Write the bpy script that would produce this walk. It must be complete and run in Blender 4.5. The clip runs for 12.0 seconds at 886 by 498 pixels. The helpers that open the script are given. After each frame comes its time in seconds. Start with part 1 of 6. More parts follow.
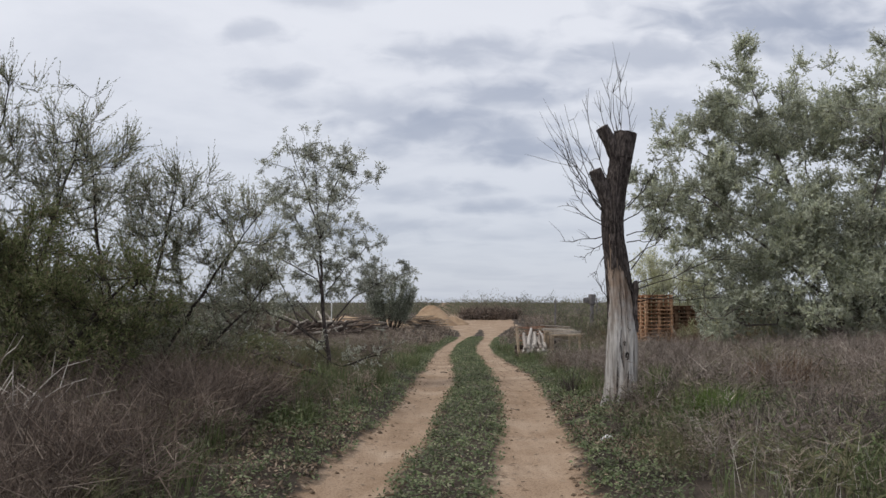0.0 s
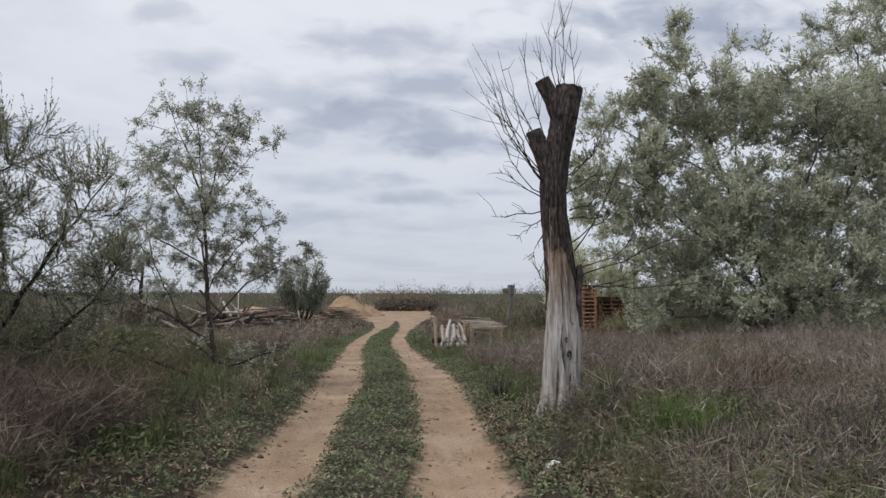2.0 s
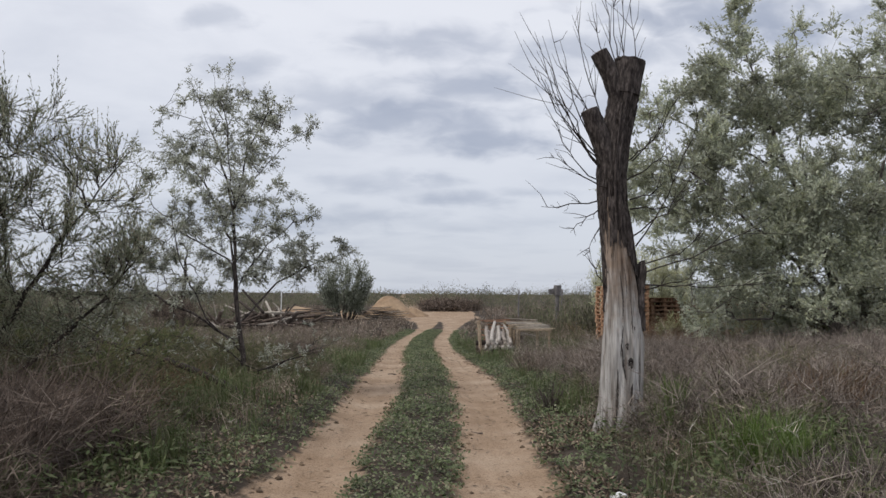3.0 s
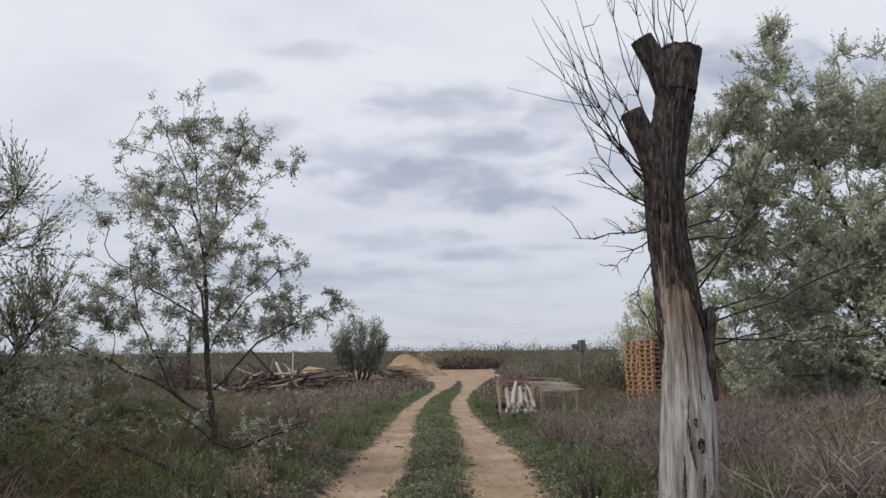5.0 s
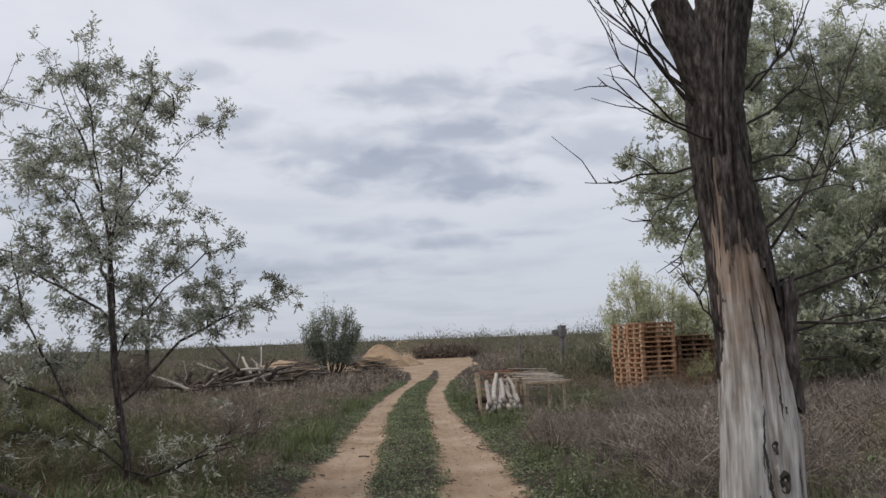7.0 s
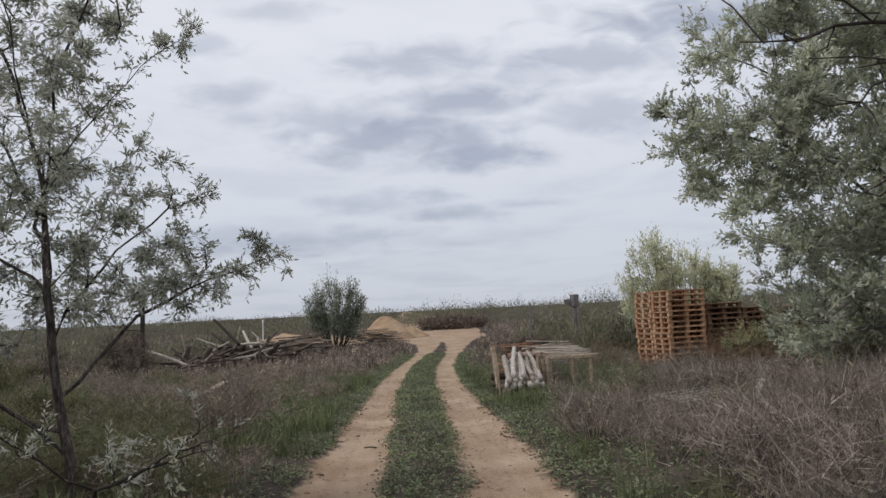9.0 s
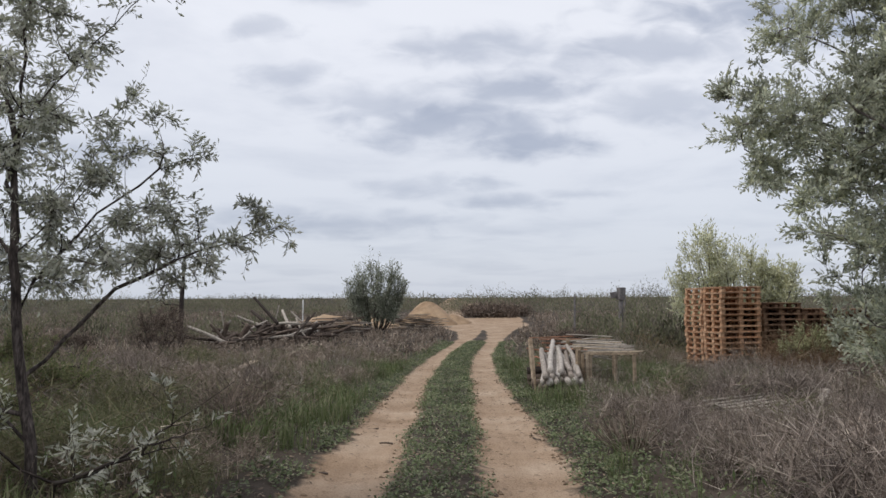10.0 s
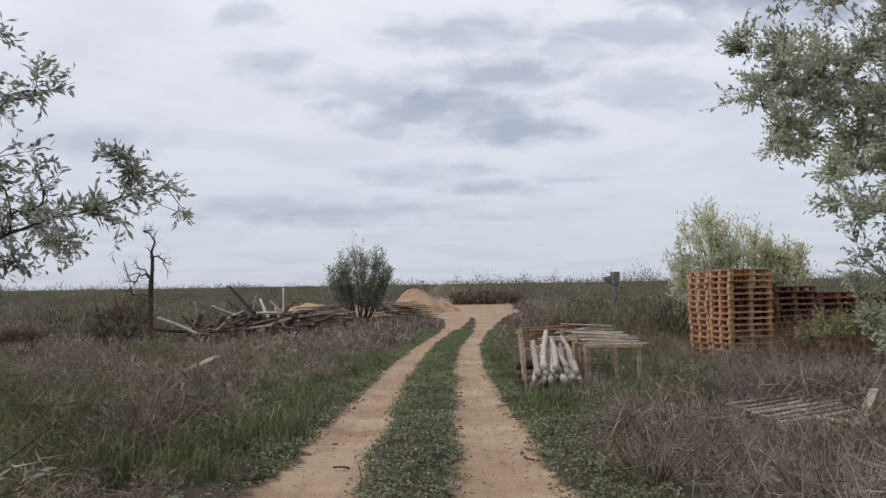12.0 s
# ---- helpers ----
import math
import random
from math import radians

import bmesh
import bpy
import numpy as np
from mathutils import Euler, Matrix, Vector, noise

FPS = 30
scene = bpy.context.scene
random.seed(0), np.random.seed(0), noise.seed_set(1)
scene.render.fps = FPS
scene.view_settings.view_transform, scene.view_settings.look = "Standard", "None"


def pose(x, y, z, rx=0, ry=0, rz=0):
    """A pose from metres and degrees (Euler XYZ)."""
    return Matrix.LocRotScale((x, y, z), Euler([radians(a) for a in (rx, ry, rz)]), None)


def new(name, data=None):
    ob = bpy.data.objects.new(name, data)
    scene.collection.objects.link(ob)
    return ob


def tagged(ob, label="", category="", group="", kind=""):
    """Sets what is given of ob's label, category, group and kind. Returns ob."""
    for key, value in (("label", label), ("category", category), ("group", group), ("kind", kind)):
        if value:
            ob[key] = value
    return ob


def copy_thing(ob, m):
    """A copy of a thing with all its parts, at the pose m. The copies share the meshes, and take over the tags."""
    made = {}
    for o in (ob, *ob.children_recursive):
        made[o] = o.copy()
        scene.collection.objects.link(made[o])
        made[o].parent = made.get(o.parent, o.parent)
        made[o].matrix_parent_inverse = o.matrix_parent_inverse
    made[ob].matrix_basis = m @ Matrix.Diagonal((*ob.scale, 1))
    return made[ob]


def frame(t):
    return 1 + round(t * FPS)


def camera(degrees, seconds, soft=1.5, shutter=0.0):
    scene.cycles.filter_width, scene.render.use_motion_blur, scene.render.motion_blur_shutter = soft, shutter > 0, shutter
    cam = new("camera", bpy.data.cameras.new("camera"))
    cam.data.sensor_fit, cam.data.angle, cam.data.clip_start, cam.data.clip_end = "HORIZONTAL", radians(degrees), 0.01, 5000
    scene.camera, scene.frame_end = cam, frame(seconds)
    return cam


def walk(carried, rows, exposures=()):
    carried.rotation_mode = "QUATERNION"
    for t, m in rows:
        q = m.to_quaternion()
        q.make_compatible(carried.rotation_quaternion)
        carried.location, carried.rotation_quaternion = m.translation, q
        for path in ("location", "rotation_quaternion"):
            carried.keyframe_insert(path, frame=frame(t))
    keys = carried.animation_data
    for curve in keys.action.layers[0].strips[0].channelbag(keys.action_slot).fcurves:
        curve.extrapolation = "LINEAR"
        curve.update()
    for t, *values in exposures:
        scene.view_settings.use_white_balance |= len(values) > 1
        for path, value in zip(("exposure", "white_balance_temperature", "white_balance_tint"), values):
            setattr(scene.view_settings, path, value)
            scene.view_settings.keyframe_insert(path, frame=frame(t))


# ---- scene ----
cam = camera(59.1, 12.0)
METRES, EYE, TILT, LEAN, TURN = 11.8, 1.6, 3.9, 0.0, 0.0
ROWS = [
    (0.0, 0.0, 0.0, 0.0, 0.0, 0.0, -0.0),
    (0.5, 0.0004, 0.0476, -0.0056, -3.09, 0.16, -1.66),
    (1.0, 0.0106, 0.086, -0.0085, -7.08, 1.31, -0.6),
    (1.5, 0.0149, 0.1298, -0.0132, -6.08, 0.09, -0.44),
    (2.0, 0.0122, 0.1745, -0.0155, -6.07, -0.62, -0.65),
    (2.5, 0.0241, 0.2142, -0.018, -5.81, -0.71, -0.37),
    (3.0, 0.0215, 0.257, -0.0218, -2.81, -0.62, -0.6),
    (5.0, 0.0408, 0.4199, -0.0301, -1.42, 3.52, 0.45),
    (5.5, 0.0543, 0.4634, -0.0322, -1.36, 2.95, 1.82),
    (6.0, 0.0465, 0.5067, -0.0354, -1.57, 3.07, 1.74),
    (6.5, 0.0503, 0.5495, -0.0384, -2.82, 3.51, 1.61),
    (7.0, 0.0539, 0.5879, -0.0364, -3.21, 2.62, 1.9),
    (9.0, 0.0472, 0.7407, -0.0459, -2.93, 0.52, 2.56),
    (9.5, 0.0622, 0.7807, -0.047, -1.66, 0.29, 2.44),
    (10.0, 0.0685, 0.8205, -0.0524, 0.57, -0.35, 0.3),
    (10.5, 0.0726, 0.8612, -0.0548, -0.12, -1.36, 0.16),
    (11.0, 0.0836, 0.9017, -0.0561, -0.09, -1.45, 2.07),
    (11.5, 0.0798, 0.9426, -0.0608, 0.33, -1.45, 1.11),
    (12.0, 0.0855, 0.9817, -0.0632, -0.19, -1.34, 0.89),
]
walk(cam, [(t, pose(0, 0, EYE, TILT, LEAN, TURN) @ pose(METRES * x, METRES * y, METRES * z, 90 + pitch, roll, yaw)) for t, x, y, z, yaw, pitch, roll in ROWS],
     exposures=[(0.0, -0.05), (1.0, -0.10), (2.0, -0.05), (3.0, -0.02), (5.0, -0.04), (5.5, -0.12), (7.0, -0.12), (8.8, -0.12), (9.5, 0.05), (10.0, 0.05), (12.0, 0.0)])

# ---- light ----
world = bpy.data.worlds.new("sky")
scene.world = world
world.use_nodes = True
SUN_UP, SUN_TURN = 52.0, 248.0
CLOUDS = [  # across, up (tangents of the direction ahead), half width, half height, darkness
    (0.010, 0.228, 0.125, 0.026, 0.75), (0.110, 0.196, 0.085, 0.014, 0.85), (0.090, 0.268, 0.075, 0.018, 0.65), (-0.090, 0.250, 0.075, 0.022, 0.50),
    (0.040, 0.325, 0.110, 0.018, 0.55), (0.260, 0.320, 0.130, 0.022, 0.60), (0.270, 0.248, 0.080, 0.022, 0.50), (-0.210, 0.290, 0.045, 0.014, 0.45),
    (0.430, 0.365, 0.160, 0.034, 0.80), (-0.055, 0.142, 0.050, 0.010, 0.40), (0.045, 0.150, 0.028, 0.008, 0.45), (0.068, 0.122, 0.062, 0.008, 0.60),
    (0.165, 0.130, 0.055, 0.006, 0.45), (-0.110, 0.093, 0.125, 0.012, 0.60), (-0.255, 0.100, 0.080, 0.014, 0.55), (0.050, 0.085, 0.070, 0.006, 0.25),
    (-0.245, 0.352, 0.035, 0.012, 0.45), (-0.450, 0.190, 0.110, 0.018, 0.35), (-0.150, 0.395, 0.050, 0.012, 0.35)]


def build_sky():
    tree = world.node_tree
    n, l = tree.nodes, tree.links
    n.clear()

    def math_node(op, a, b=None, c=None):
        m = n.new("ShaderNodeMath")
        m.operation = op
        for k, v in enumerate((a, b, c)):
            if v is None:
                continue
            if isinstance(v, (int, float)):
                m.inputs[k].default_value = v
            else:
                l.new(v, m.inputs[k])
        return m.outputs[0]

    co = n.new("ShaderNodeTexCoord")
    sep = n.new("ShaderNodeSeparateXYZ")
    l.new(co.outputs["Generated"], sep.inputs[0])
    x, y, z = sep.outputs
    up = math_node("ADD", math_node("MAXIMUM", z, 0.0), 0.10)
    flat = n.new("ShaderNodeCombineXYZ")
    l.new(math_node("DIVIDE", x, up), flat.inputs[0])
    l.new(math_node("DIVIDE", y, up), flat.inputs[1])

    def noise_node(scale, detail, rough, vec, dist=0.0):
        t = n.new("ShaderNodeTexNoise")
        t.inputs["Scale"].default_value, t.inputs["Detail"].default_value = scale, detail
        t.inputs["Roughness"].default_value, t.inputs["Distortion"].default_value = rough, dist
        l.new(vec, t.inputs["Vector"])
        return t.outputs["Fac"]

    big = noise_node(1.1, 6, 0.55, flat.outputs[0], 0.3)
    fine = noise_node(3.0, 5, 0.6, flat.outputs[0], 0.2)
    # grey undersides of single clouds ahead
    ahead = math_node("MAXIMUM", y, 0.05)
    a, e = math_node("DIVIDE", x, ahead), math_node("DIVIDE", z, ahead)
    w1 = math_node("MULTIPLY", math_node("SUBTRACT", fine, 0.5), 0.10)
    w2 = math_node("MULTIPLY", math_node("SUBTRACT", big, 0.5), 0.03)
    a2, e2 = math_node("ADD", a, w1), math_node("ADD", e, w2)
    sheet = n.new("ShaderNodeCombineXYZ")
    l.new(math_node("MULTIPLY", a, 17.0), sheet.inputs[0])
    l.new(math_node("MULTIPLY", e, 36.0), sheet.inputs[1])
    fluff = noise_node(1.0, 6, 0.5, sheet.outputs[0], 0.4)
    total = None
    for ca, ce, wa, we, dark in CLOUDS:
        dx = math_node("DIVIDE", math_node("SUBTRACT", a2, ca), wa * 1.35)
        dz = math_node("DIVIDE", math_node("SUBTRACT", e2, ce), we * 1.55)
        r = math_node("SQRT", math_node("ADD", math_node("MULTIPLY", dx, dx), math_node("MULTIPLY", dz, dz)))
        r = math_node("ADD", r, math_node("MULTIPLY", math_node("SUBTRACT", fluff, 0.5), 1.9))
        m = n.new("ShaderNodeMapRange")
        m.interpolation_type = "SMOOTHSTEP"
        m.inputs["From Min"].default_value, m.inputs["From Max"].default_value = 1.25, 0.1
        m.inputs["To Min"].default_value, m.inputs["To Max"].default_value = 0.0, dark
        l.new(r, m.inputs["Value"])
        total = m.outputs[0] if total is None else math_node("MAXIMUM", total, m.outputs[0])
    soft = n.new("ShaderNodeMapRange")
    soft.interpolation_type = "SMOOTHSTEP"
    soft.inputs["From Min"].default_value, soft.inputs["From Max"].default_value = 0.42, 0.72
    soft.inputs["To Min"].default_value, soft.inputs["To Max"].default_value = 0.0, 0.5
    l.new(big, soft.inputs["Value"])
    shade = math_node("MINIMUM", math_node("ADD", math_node("MULTIPLY", soft.outputs[0], 0.6), total), 1.0)
    # cloud colour: bright above, bluer and dimmer towards the horizon
    low = n.new("ShaderNodeMapRange")
    low.inputs["From Min"].default_value, low.inputs["From Max"].default_value = 0.0, 0.30
    l.new(z, low.inputs["Value"])
    base = n.new("ShaderNodeMix")
    base.data_type = "RGBA"
    base.inputs["A"].default_value, base.inputs["B"].default_value = (0.62, 0.66, 0.75, 1), (0.87, 0.89, 0.96, 1)
    l.new(low.outputs[0], base.inputs["Factor"])
    grey = n.new("ShaderNodeMix")
    grey.data_type = "RGBA"
    grey.inputs["B"].default_value = (0.40, 0.445, 0.56, 1)
    l.new(base.outputs["Result"], grey.inputs["A"])
    l.new(shade, grey.inputs["Factor"])
    cloud = n.new("ShaderNodeBackground")
    cloud.inputs["Strength"].default_value = 1.0
    l.new(grey.outputs["Result"], cloud.inputs["Color"])
    clear = n.new("ShaderNodeTexSky")
    clear.sky_type, clear.sun_disc = "NISHITA", False
    clear.sun_elevation, clear.sun_rotation = radians(SUN_UP), radians(SUN_TURN)
    blue = n.new("ShaderNodeBackground")
    blue.inputs["Strength"].default_value = 0.10
    l.new(clear.outputs[0], blue.inputs["Color"])
    mix = n.new("ShaderNodeMixShader")
    mix.inputs[0].default_value = 0.9
    l.new(blue.outputs[0], mix.inputs[1])
    l.new(cloud.outputs[0], mix.inputs[2])
    out = n.new("ShaderNodeOutputWorld")
    l.new(mix.outputs[0], out.inputs["Surface"])


build_sky()
sun = new("sun", bpy.data.lights.new("sun", "SUN"))
sun.data.energy, sun.data.angle, sun.data.color = 1.45, radians(20), (1.0, 0.96, 0.9)
sun.matrix_world = pose(0, 0, 30, 90 - SUN_UP, 0, 180 - SUN_TURN)

# ---- materials ----


def material(name, cols, rough=0.9, vary="island", scale=3.0, amount=0.35, stretch=(1, 1, 1), bump=0.0, bump_scale=40.0, see=0.0, fine=0.0, fine_scale=60.0):
    """Colours picked by a random value (island, object or noise), broken up by noise at two scales."""
    m = bpy.data.materials.new(name)
    m.use_nodes = True
    n, l = m.node_tree.nodes, m.node_tree.links
    n.clear()
    out, bsdf = n.new("ShaderNodeOutputMaterial"), n.new("ShaderNodeBsdfPrincipled")
    bsdf.inputs["Roughness"].default_value = rough
    bsdf.inputs["Specular IOR Level"].default_value = 0.25
    co, mp = n.new("ShaderNodeTexCoord"), n.new("ShaderNodeMapping")
    mp.inputs["Scale"].default_value = stretch
    l.new(co.outputs["Object"], mp.inputs["Vector"])

    def noise_at(sc, detail=5):
        t = n.new("ShaderNodeTexNoise")
        t.inputs["Scale"].default_value, t.inputs["Detail"].default_value = sc, detail
        l.new(mp.outputs[0], t.inputs["Vector"])
        return t.outputs["Fac"]

    ramp = n.new("ShaderNodeValToRGB")
    while len(ramp.color_ramp.elements) < len(cols):
        ramp.color_ramp.elements.new(0.5)
    for k, c in enumerate(cols):
        ramp.color_ramp.elements[k].position = k / max(1, len(cols) - 1) if vary != "noise" else 0.3 + 0.4 * k / max(1, len(cols) - 1)
        ramp.color_ramp.elements[k].color = (*c, 1)
    if vary == "island":
        src = n.new("ShaderNodeNewGeometry").outputs["Random Per Island"]
    elif vary == "object":
        src = n.new("ShaderNodeObjectInfo").outputs["Random"]
    else:
        src = noise_at(scale)
    l.new(src, ramp.inputs[0])
    value = n.new("ShaderNodeMapRange")
    value.inputs["From Min"].default_value, value.inputs["From Max"].default_value = 0.3, 0.7
    value.inputs["To Min"].default_value, value.inputs["To Max"].default_value = 1 - amount, 1 + amount
    l.new(noise_at(scale * 2.3), value.inputs["Value"])
    hsv = n.new("ShaderNodeHueSaturation")
    l.new(ramp.outputs[0], hsv.inputs["Color"])
    l.new(value.outputs[0], hsv.inputs["Value"])
    colour = hsv.outputs[0]
    if fine:
        v2 = n.new("ShaderNodeMapRange")
        v2.inputs["From Min"].default_value, v2.inputs["From Max"].default_value = 0.3, 0.7
        v2.inputs["To Min"].default_value, v2.inputs["To Max"].default_value = 1 - fine, 1 + fine
        l.new(noise_at(fine_scale, 3), v2.inputs["Value"])
        h2 = n.new("ShaderNodeHueSaturation")
        l.new(colour, h2.inputs["Color"])
        l.new(v2.outputs[0], h2.inputs["Value"])
        colour = h2.outputs[0]
    l.new(colour, bsdf.inputs["Base Color"])
    if bump:
        b = n.new("ShaderNodeBump")
        b.inputs["Strength"].default_value, b.inputs["Distance"].default_value = bump, 0.01
        l.new(noise_at(bump_scale, 6), b.inputs["Height"])
        l.new(b.outputs[0], bsdf.inputs["Normal"])
    if see:
        tr, mx = n.new("ShaderNodeBsdfTranslucent"), n.new("ShaderNodeMixShader")
        l.new(colour, tr.inputs["Color"])
        mx.inputs[0].default_value = see
        l.new(bsdf.outputs[0], mx.inputs[1])
        l.new(tr.outputs[0], mx.inputs[2])
        l.new(mx.outputs[0], out.inputs[0])
    else:
        l.new(bsdf.outputs[0], out.inputs[0])
    return m


def ground_material():
    m = bpy.data.materials.new("sandy_ground")
    m.use_nodes = True
    n, l = m.node_tree.nodes, m.node_tree.links
    bsdf = n["Principled BSDF"]
    bsdf.inputs["Roughness"].default_value = 0.95
    bsdf.inputs["Specular IOR Level"].default_value = 0.15
    co = n.new("ShaderNodeTexCoord")

    def noise_at(sc, detail=5, stretch=None):
        t = n.new("ShaderNodeTexNoise")
        t.inputs["Scale"].default_value, t.inputs["Detail"].default_value = sc, detail
        if stretch:
            mp = n.new("ShaderNodeMapping")
            mp.inputs["Scale"].default_value = stretch
            l.new(co.outputs["Object"], mp.inputs["Vector"])
            l.new(mp.outputs[0], t.inputs["Vector"])
        else:
            l.new(co.outputs["Object"], t.inputs["Vector"])
        return t.outputs["Fac"]

    def ramp(src, stops):
        r = n.new("ShaderNodeValToRGB")
        while len(r.color_ramp.elements) < len(stops):
            r.color_ramp.elements.new(0.5)
        for k, (p, c) in enumerate(stops):
            r.color_ramp.elements[k].position, r.color_ramp.elements[k].color = p, (*c, 1)
        l.new(src, r.inputs[0])
        return r.outputs[0]

    def mix(kind, f, a, b):
        x = n.new("ShaderNodeMix")
        x.data_type, x.blend_type = "RGBA", kind
        for k, v in (("Factor", f), ("A", a), ("B", b)):
            if isinstance(v, float):
                x.inputs[k].default_value = v
            else:
                l.new(v, x.inputs[k])
        return x.outputs["Result"]

    sand = ramp(noise_at(1.1, 6), [(0.3, (0.28, 0.195, 0.128)), (0.5, (0.36, 0.262, 0.182)), (0.7, (0.44, 0.34, 0.25))])
    wheel = ramp(noise_at(3.0, 4, (3.0, 0.25, 1)), [(0.3, (0.82, 0.8, 0.78)), (0.7, (1.06, 1.06, 1.06))])
    sand = mix("MULTIPLY", 0.7, sand, wheel)
    grit = ramp(noise_at(60, 3), [(0.34, (0.55, 0.5, 0.45)), (0.5, (1, 1, 1)), (0.7, (1.12, 1.1, 1.08))])
    sand = mix("MULTIPLY", 0.75, sand, grit)
    soil = ramp(noise_at(0.9, 6), [(0.3, (0.035, 0.028, 0.022)), (0.5, (0.06, 0.048, 0.038)), (0.7, (0.10, 0.08, 0.063))])
    soil = mix("MULTIPLY", 0.8, soil, grit)
    at = n.new("ShaderNodeAttribute")
    at.attribute_name = "bank"
    wob = n.new("ShaderNodeMath")
    wob.operation = "MULTIPLY_ADD"
    wob.inputs[1].default_value, wob.inputs[2].default_value = 0.45, -0.225
    l.new(noise_at(5.0, 6), wob.inputs[0])
    add = n.new("ShaderNodeMath")
    l.new(at.outputs["Fac"], add.inputs[0])
    l.new(wob.outputs[0], add.inputs[1])
    mask = ramp(add.outputs[0], [(-0.0, (0, 0, 0)), (0.12, (1, 1, 1))])
    l.new(mix("MIX", mask, sand, soil), bsdf.inputs["Base Color"])
    b = n.new("ShaderNodeBump")
    b.inputs["Strength"].default_value, b.inputs["Distance"].default_value = 0.6, 0.03
    l.new(noise_at(18, 8), b.inputs["Height"])
    l.new(b.outputs[0], bsdf.inputs["Normal"])
    return m


GROUND = ground_material()
SAND = material("dug_sand", [(0.25, 0.165, 0.10), (0.33, 0.23, 0.145), (0.38, 0.275, 0.18)], vary="noise", scale=0.8, amount=0.15, bump=0.6, bump_scale=12, fine=0.2, fine_scale=20)
BARK = material("furrowed_bark", [(0.02, 0.016, 0.015), (0.048, 0.039, 0.036), (0.085, 0.07, 0.064), (0.125, 0.106, 0.097)], vary="noise", scale=17, amount=0.4, stretch=(2.0, 2.0, 0.5), bump=1.0, bump_scale=26, fine=0.35, fine_scale=45)
BARE = material("weathered_bare_wood", [(0.14, 0.115, 0.10), (0.31, 0.285, 0.26), (0.41, 0.39, 0.37), (0.52, 0.50, 0.485)], vary="noise", scale=8, amount=0.25, stretch=(2.2, 2.2, 0.17), bump=0.8, bump_scale=30, fine=0.28, fine_scale=26)


def tan_upper_wood(m):
    """Wood that lost its bark lately, high on the trunk, is still tan; lower down it has bleached."""
    n, l = m.node_tree.nodes, m.node_tree.links
    bsdf = next(k for k in n if k.type == "BSDF_PRINCIPLED")
    src = bsdf.inputs["Base Color"].links[0].from_socket
    co, sep, nz = n.new("ShaderNodeTexCoord"), n.new("ShaderNodeSeparateXYZ"), n.new("ShaderNodeTexNoise")
    nz.inputs["Scale"].default_value = 11.0
    l.new(co.outputs["Object"], sep.inputs[0])
    l.new(co.outputs["Object"], nz.inputs["Vector"])
    add, span, mx = n.new("ShaderNodeMath"), n.new("ShaderNodeMapRange"), n.new("ShaderNodeMix")
    l.new(sep.outputs[2], add.inputs[0])
    l.new(nz.outputs["Fac"], add.inputs[1])
    span.inputs["From Min"].default_value, span.inputs["From Max"].default_value = 1.65, 2.35
    l.new(add.outputs[0], span.inputs["Value"])
    mx.data_type, mx.blend_type = "RGBA", "MULTIPLY"
    mx.inputs["B"].default_value = (0.72, 0.58, 0.48, 1)
    l.new(span.outputs[0], mx.inputs["Factor"])
    l.new(src, mx.inputs["A"])
    l.new(mx.outputs["Result"], bsdf.inputs["Base Color"])


tan_upper_wood(BARE)
CRACK = material("dark_crack_wood", [(0.03, 0.026, 0.024), (0.075, 0.064, 0.058)], vary="noise", scale=12, amount=0.3, bump=0.5)
CUT = material("sawn_cut_wood", [(0.16, 0.14, 0.125), (0.27, 0.24, 0.21)], vary="noise", scale=9, bump=0.4, fine=0.3)
TWIG = material("dark_twig_bark", [(0.028, 0.022, 0.02), (0.062, 0.05, 0.044)], vary="noise", scale=5, amount=0.3)
SILVER_BARK = material("furrowed_bark", [(0.045, 0.036, 0.032), (0.10, 0.085, 0.077), (0.16, 0.138, 0.126), (0.21, 0.185, 0.17)], vary="noise", scale=14, amount=0.35, stretch=(2.2, 2.2, 0.30), bump=1.0, bump_scale=30, fine=0.3)
LEAF_OLIVE = material("narrow_silver_green_leaf", [(0.23, 0.245, 0.18), (0.42, 0.43, 0.355), (0.63, 0.63, 0.565), (0.34, 0.36, 0.235)], rough=0.5, scale=0.8, amount=0.3, see=0.45)
LEAF_SILVER = material("silvery_oleaster_leaf", [(0.29, 0.32, 0.235), (0.46, 0.485, 0.38), (0.63, 0.64, 0.53), (0.52, 0.53, 0.33)], rough=0.5, scale=0.3, amount=0.35, see=0.45)
LEAF_TAM = material("feathery_tamarisk_leaf", [(0.17, 0.19, 0.115), (0.28, 0.30, 0.20), (0.42, 0.43, 0.32), (0.34, 0.285, 0.215)], rough=0.7, scale=0.6, amount=0.35, see=0.45)
LEAF_GREEN = material("green_shrub_leaf", [(0.09, 0.115, 0.045), (0.16, 0.185, 0.075), (0.23, 0.245, 0.12), (0.24, 0.19, 0.125)], rough=0.7, scale=0.6, amount=0.35, see=0.38)
LEAF_YELLOW = material("yellow_green_leaf", [(0.48, 0.49, 0.31), (0.66, 0.64, 0.41), (0.56, 0.58, 0.44), (0.78, 0.76, 0.60)], rough=0.6, scale=0.6, amount=0.2, see=0.48)
LEAF_SHOOT = material("yellow_green_shoot_leaf", [(0.22, 0.235, 0.11), (0.37, 0.375, 0.20), (0.50, 0.50, 0.31), (0.30, 0.29, 0.16)], rough=0.6, scale=0.6, amount=0.3, see=0.45)
